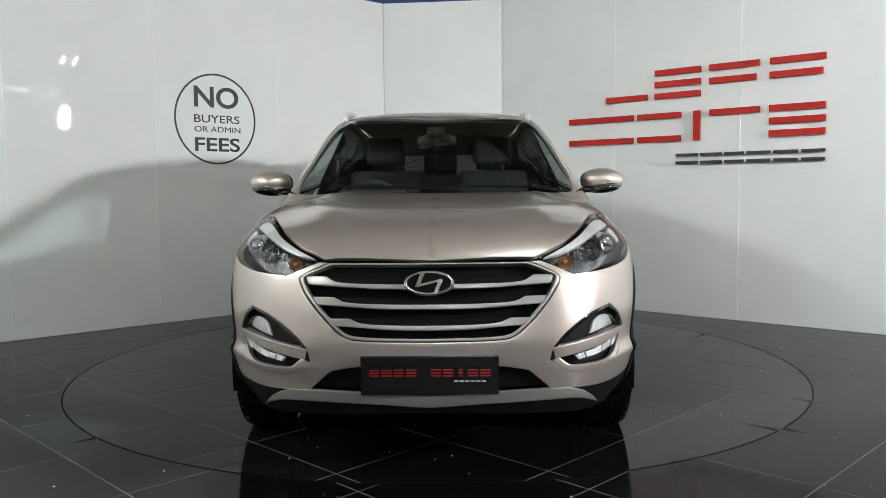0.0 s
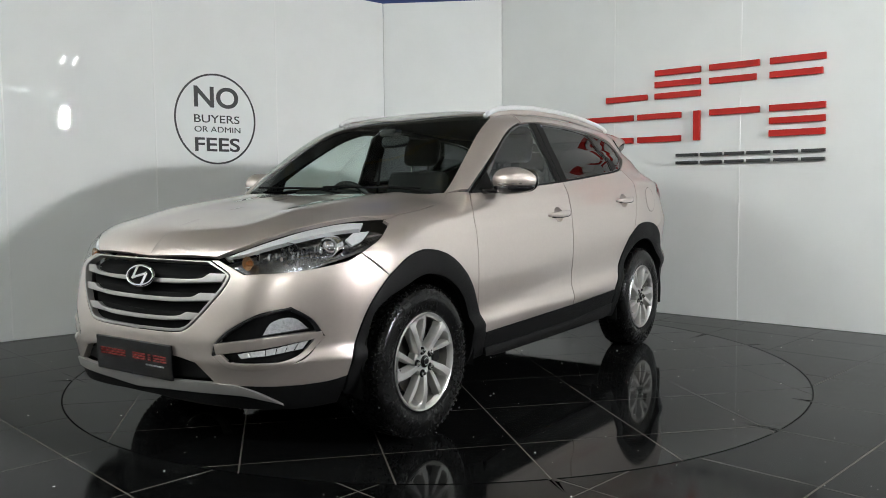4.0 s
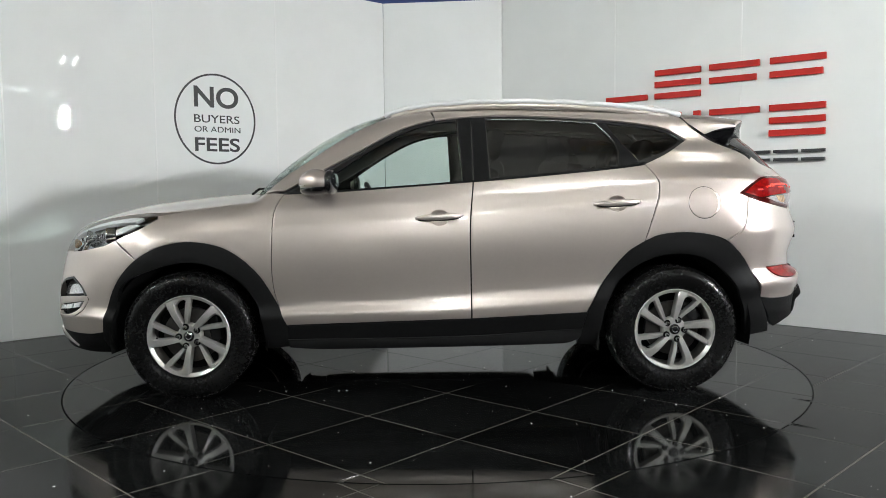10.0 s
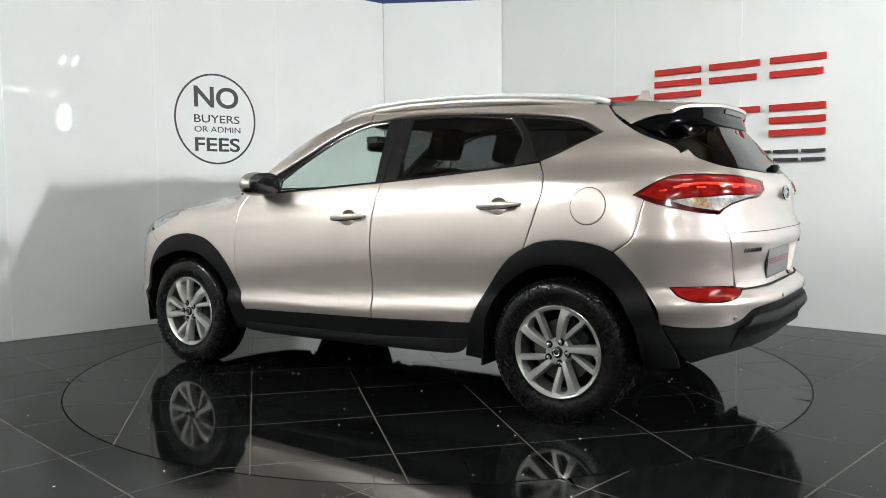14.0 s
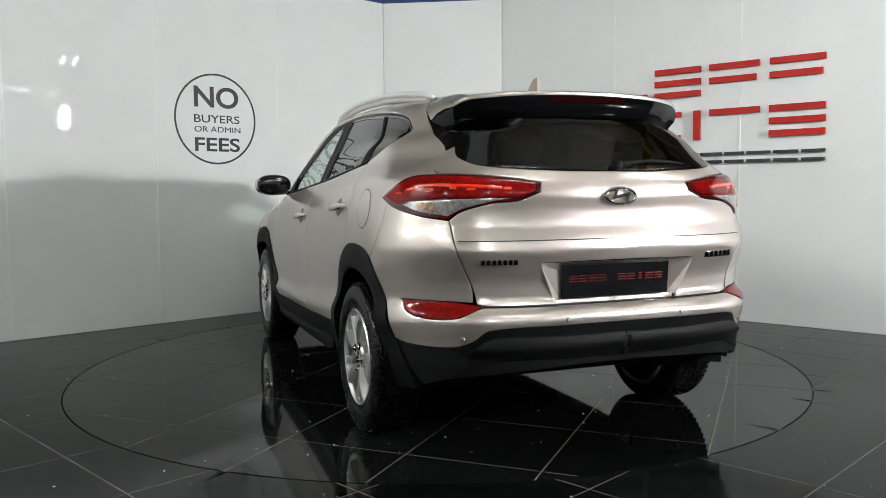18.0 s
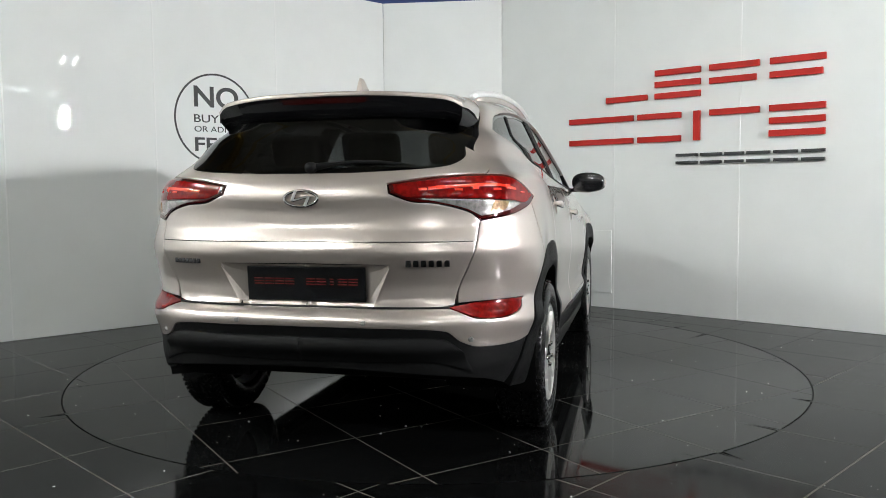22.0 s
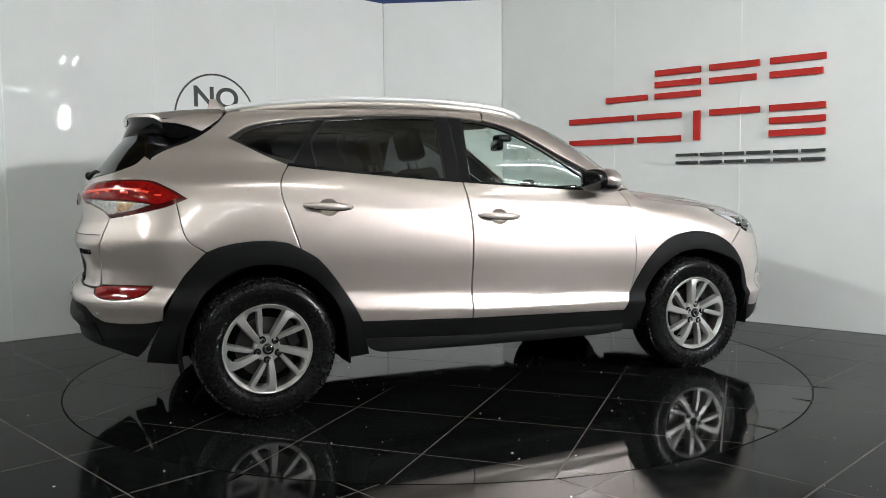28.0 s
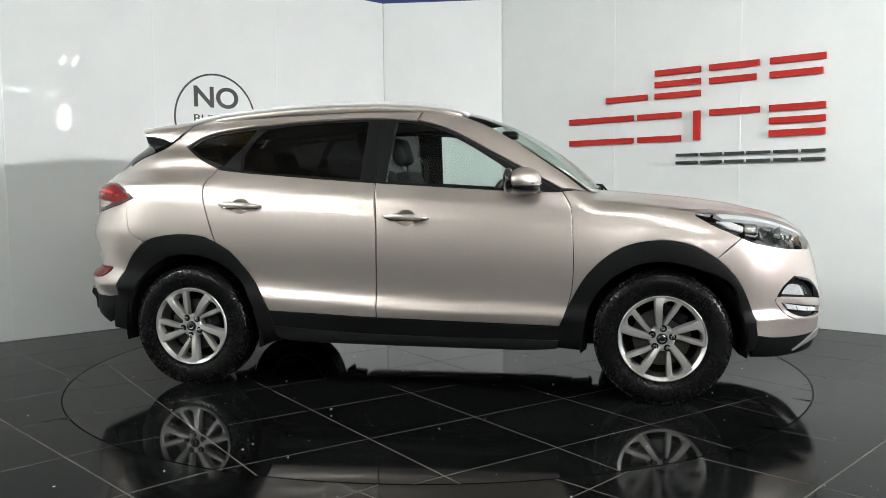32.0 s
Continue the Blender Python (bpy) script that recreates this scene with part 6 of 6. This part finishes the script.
# plate pocket on the tailgate and the parking sensors
panel("plate_pocket", [(-2.18, 0.0, 0.842, 1), (-2.178, 0.375, 0.841, 1), (-2.165, 0.349, 0.733), (-2.180, 0.283, 0.674, 1), (-2.17, 0.0, 0.672, 1)], View(160), lower, PAINT, car, "recessed plate pocket", both=True, off=-0.028, thick=0.0, res=0.03,
      gap=0.0, roll=0.0, swell=lambda p: 0.024 * np.clip((np.abs(p[:, 1]) - 0.258) / 0.09, 0, 1))
for s in (1, -1):
    at = [cast(lower, np.array([[-3.0, y, z]]), np.array([[1.0, 0, 0]]), far=1.6, steps=120)[0][0] for y, z in ((0.368, 0.836), (0.296, 0.684))]
    bm = bmesh.new()
    bm.faces.new([bm.verts.new(v) for v in ((at[0] - 0.001, s * 0.368, 0.836), (at[1] - 0.001, s * 0.296, 0.684), (at[1] + 0.022, s * 0.258, 0.684), (at[0] + 0.034, s * 0.258, 0.836))])
    part("pocket_facet", bm, PAINT, car, "slanted side of the plate pocket")
# black bar stands in for the shade under the pocket's upper edge
part("plate_lamp_bar", box_bm((0.035, 0.70, 0.016), (-2.165, 0, 0.846), 0.006), DARK, car, "dark plate lamp bar")
part("tailgate_crease", tube_bm([tuple(cast(lower, np.array([[-3.0, y, 0.930]]), np.array([[1.0, 0, 0]]), far=1.6, steps=120)[0] - np.array([0.0042 + 0.0022 * math.exp(-(y / 0.4) ** 4), 0, 0])) for y in np.linspace(-0.68, 0.68, 61)], 0.0018, 6), SEAMBLACK, car, "shut line across the tailgate")
part("tailgate_gap", tube_bm([tuple(cast(lower, np.array([[-3.0, y, 0.669]]), np.array([[1.0, 0, 0]]), far=1.6, steps=120)[0] - np.array([0.002, 0, 0])) for y in np.linspace(-0.59, 0.59, 61)], 0.0045, 6), SEAMBLACK, car, "dark gap below the tailgate")
for y, z in ((0.672, 0.545), (0.27, 0.615), (-0.27, 0.615), (-0.672, 0.545)):
    p = cast(lower, np.array([[-3.0, y, z]]), np.array([[1.0, 0, 0]]), far=1.5, steps=80)[0]
    n = Vector(slope(lower, p[None])[0])
    b = xlathe([(0.0, 0.003), (0.009, 0.002), (0.011, -0.006)], 16)
    q = n.to_track_quat("X", "Z").to_matrix().to_4x4()
    part("parking_sensor", moved(b, Matrix.Translation(Vector(p) + n.normalized() * 0.006) @ q), SATIN, car, "round silver parking sensor")
for y0, w, n in ((0.46, 0.145, 7), (-0.60, 0.175, 6)):
    for i in range(n):
        y = y0 + w * (i + 0.5) / n
        p = cast(lower, np.array([[-3.0, y, 0.845]]), np.array([[1.0, 0, 0]]), far=1.5, steps=80)[0]
        part("name_bar", box_bm((0.012, w / n * 0.72, 0.020 if n == 7 else 0.026), tuple(p), 0.002), MIRROR, car, "small chrome bar of the model name")
for s in (1, -1):
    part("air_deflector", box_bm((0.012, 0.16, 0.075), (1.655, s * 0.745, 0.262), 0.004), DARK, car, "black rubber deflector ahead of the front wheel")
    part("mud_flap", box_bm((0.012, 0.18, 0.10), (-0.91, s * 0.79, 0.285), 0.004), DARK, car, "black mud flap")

# ---- cabin ----


def seat(x, y, wide, back_lean):
    s = part("seat", box_bm((0.52, wide, 0.16), (x + 0.22, y, 0.66), 0.05, segments=3), SEATCLOTH, car, "charcoal cloth car seat", smooth=True)
    m = Matrix.Translation((x, y, 0.68)) @ Matrix.Rotation(radians(-back_lean), 4, "Y")
    part("backrest", moved(box_bm((0.13, wide * 0.95, 0.60), (0, 0, 0.30), 0.055, segments=3), m), SEATCLOTH, s, smooth=True)
    return s, m


for y in (0.37, -0.37):
    s, m = seat(-0.18, y, 0.50, 16)
    part("headrest", moved(box_bm((0.095, 0.27, 0.19), (0.01, 0, 0.745), 0.045, segments=3), m), SEATCLOTH, s, smooth=True)
    for dy in (-0.07, 0.07):
        part("headrest_post", moved(tube_bm([(0, dy, 0.58), (0, dy, 0.70)], 0.006, 6), m), CHROME, s)
s, m = seat(-1.02, 0.0, 1.28, 20)
for y in (0.42, 0.0, -0.42):
    part("headrest", moved(box_bm((0.085, 0.27, 0.16), (0.0, y, 0.70), 0.04, segments=3), m), SEATCLOTH, s, smooth=True)
part("dashboard", box_bm((0.52, 1.40, 0.34), (0.72, 0, 0.915), 0.07, segments=3), CABINPLASTIC, car, "black dashboard", smooth=True)
part("instrument_hood", box_bm((0.22, 0.40, 0.10), (0.60, -0.37, 1.085), 0.045, segments=3), CABINPLASTIC, car, smooth=True)
st = part("steering_wheel", moved(ring_ellipse(0.185, 0.185, 0.016, 36, 8), Matrix.Translation((0.36, -0.37, 1.01)) @ Matrix.Rotation(radians(24), 4, "Y")), CABINPLASTIC, car, "black steering wheel", smooth=True)
part("steering_boss", moved(pod(0.03, 0.16, 0.05, 0.7), Matrix.Translation((0.375, -0.37, 1.01)) @ Matrix.Rotation(radians(24), 4, "Y")), CABINPLASTIC, st, smooth=True)
part("rear_view_mirror", moved(pod(0.025, 0.12, 0.036, 0.6), Matrix.Translation((0.40, 0.0, 1.425)) @ Matrix.Rotation(radians(-12), 4, "Z")), GLOSS, car, "black interior mirror", smooth=True)
part("sensor_box", box_bm((0.10, 0.11, 0.05), (0.44, 0, 1.475), 0.018), GLOSS, car, "black screen sensor housing")
part("cabin_floor", box_bm((2.6, 1.45, 0.03), (-0.5, 0, 0.42)), DARK, car, "dark cabin floor")
part("parcel_shelf", box_bm((0.62, 1.25, 0.03), (-1.55, 0, 1.10), 0.01), DARK, car, "black load cover")
for s in (1, -1):
    part("seat_belt", tube_bm([(-0.27, s * 0.66, 1.36), (-0.27, s * 0.70, 1.1), (-0.25, s * 0.72, 0.8)], 0.018, 6, 0.2), SEATCLOTH, car, "dark seat belt")


# ---- tiles, last ----
for i in range(-5, 5):
    for j in range(-5, 5):
        a = radians(46.4)
        u, v = (i + 0.5) * DISC_TILE, (j + 0.5) * DISC_TILE
        me = tile_mesh(u * math.cos(a) - v * math.sin(a), u * math.sin(a) + v * math.cos(a), 46.4, True)
        if me:
            put("tile", me, turntable)
for i in range(-12, 12):
    for j in range(-12, 12):
        a = radians(44.75)
        u, v = (i + 0.5) * TILE_SIZE - 0.007, (j + 0.5) * TILE_SIZE - 0.204
        x, y = u * math.cos(a) - v * math.sin(a), u * math.sin(a) + v * math.cos(a)
        if abs(x) > 4.4 or y < -5.6 or y > 3.7 - 0.88 * abs(x) + 0.7:
            continue
        me = tile_mesh(x, y, 44.75, False)
        if me:
            put("tile", me, floor)


def specks(name, parent, count, inside, seed):
    """Grit and paper specks lying on the tiles, joined."""
    rnd = random.Random(seed)
    bm = bmesh.new()
    while count:
        x, y = rnd.uniform(-3.6, 3.6), rnd.uniform(-3.4, 2.2)
        r = math.hypot(x, y)
        if (r < RING - 0.05) != inside or r > 4.2 or y > 3.4 - 0.9 * abs(x):
            continue
        count -= 1
        k = rnd.choice((0.0012, 0.0016, 0.0018, 0.0024, 0.0038))
        m = Matrix.Translation((x, y, k * 0.5)) @ Matrix.Rotation(rnd.uniform(0, 6), 4, "Z") @ Matrix.Diagonal((k * rnd.uniform(1, 1.9), k, k * 0.6, 1))
        bmesh.ops.create_icosphere(bm, subdivisions=1, radius=1, matrix=m)
    ob = part(name, bm, SPECK, parent, "scattered pale grit specks")
    return tagged(ob, "scattered pale grit specks", kind="stuff")


specks("floor_specks", turntable, 170, True, 5)
specks("floor_specks", floor, 150, False, 9)


def heading(t):
    """The turntable's angle in degrees: an even turn with a gentle start."""
    a = -1.5753 - 0.1541 * t + 0.0107 * ((t - 16) / 16) ** 2
    if t == 0:
        a -= 0.0251
    elif t == 0.5:
        a -= 0.0043
    return math.degrees(a)


def motions():
    times = [0, 0.5] + list(range(1, 33))
    walk(car, [(t, pose(0, 0, 0, 0, 0, heading(t))) for t in times])
    walk(turntable, [(t, pose(0, 0, 0, 0, 0, heading(t))) for t in times])


motions()
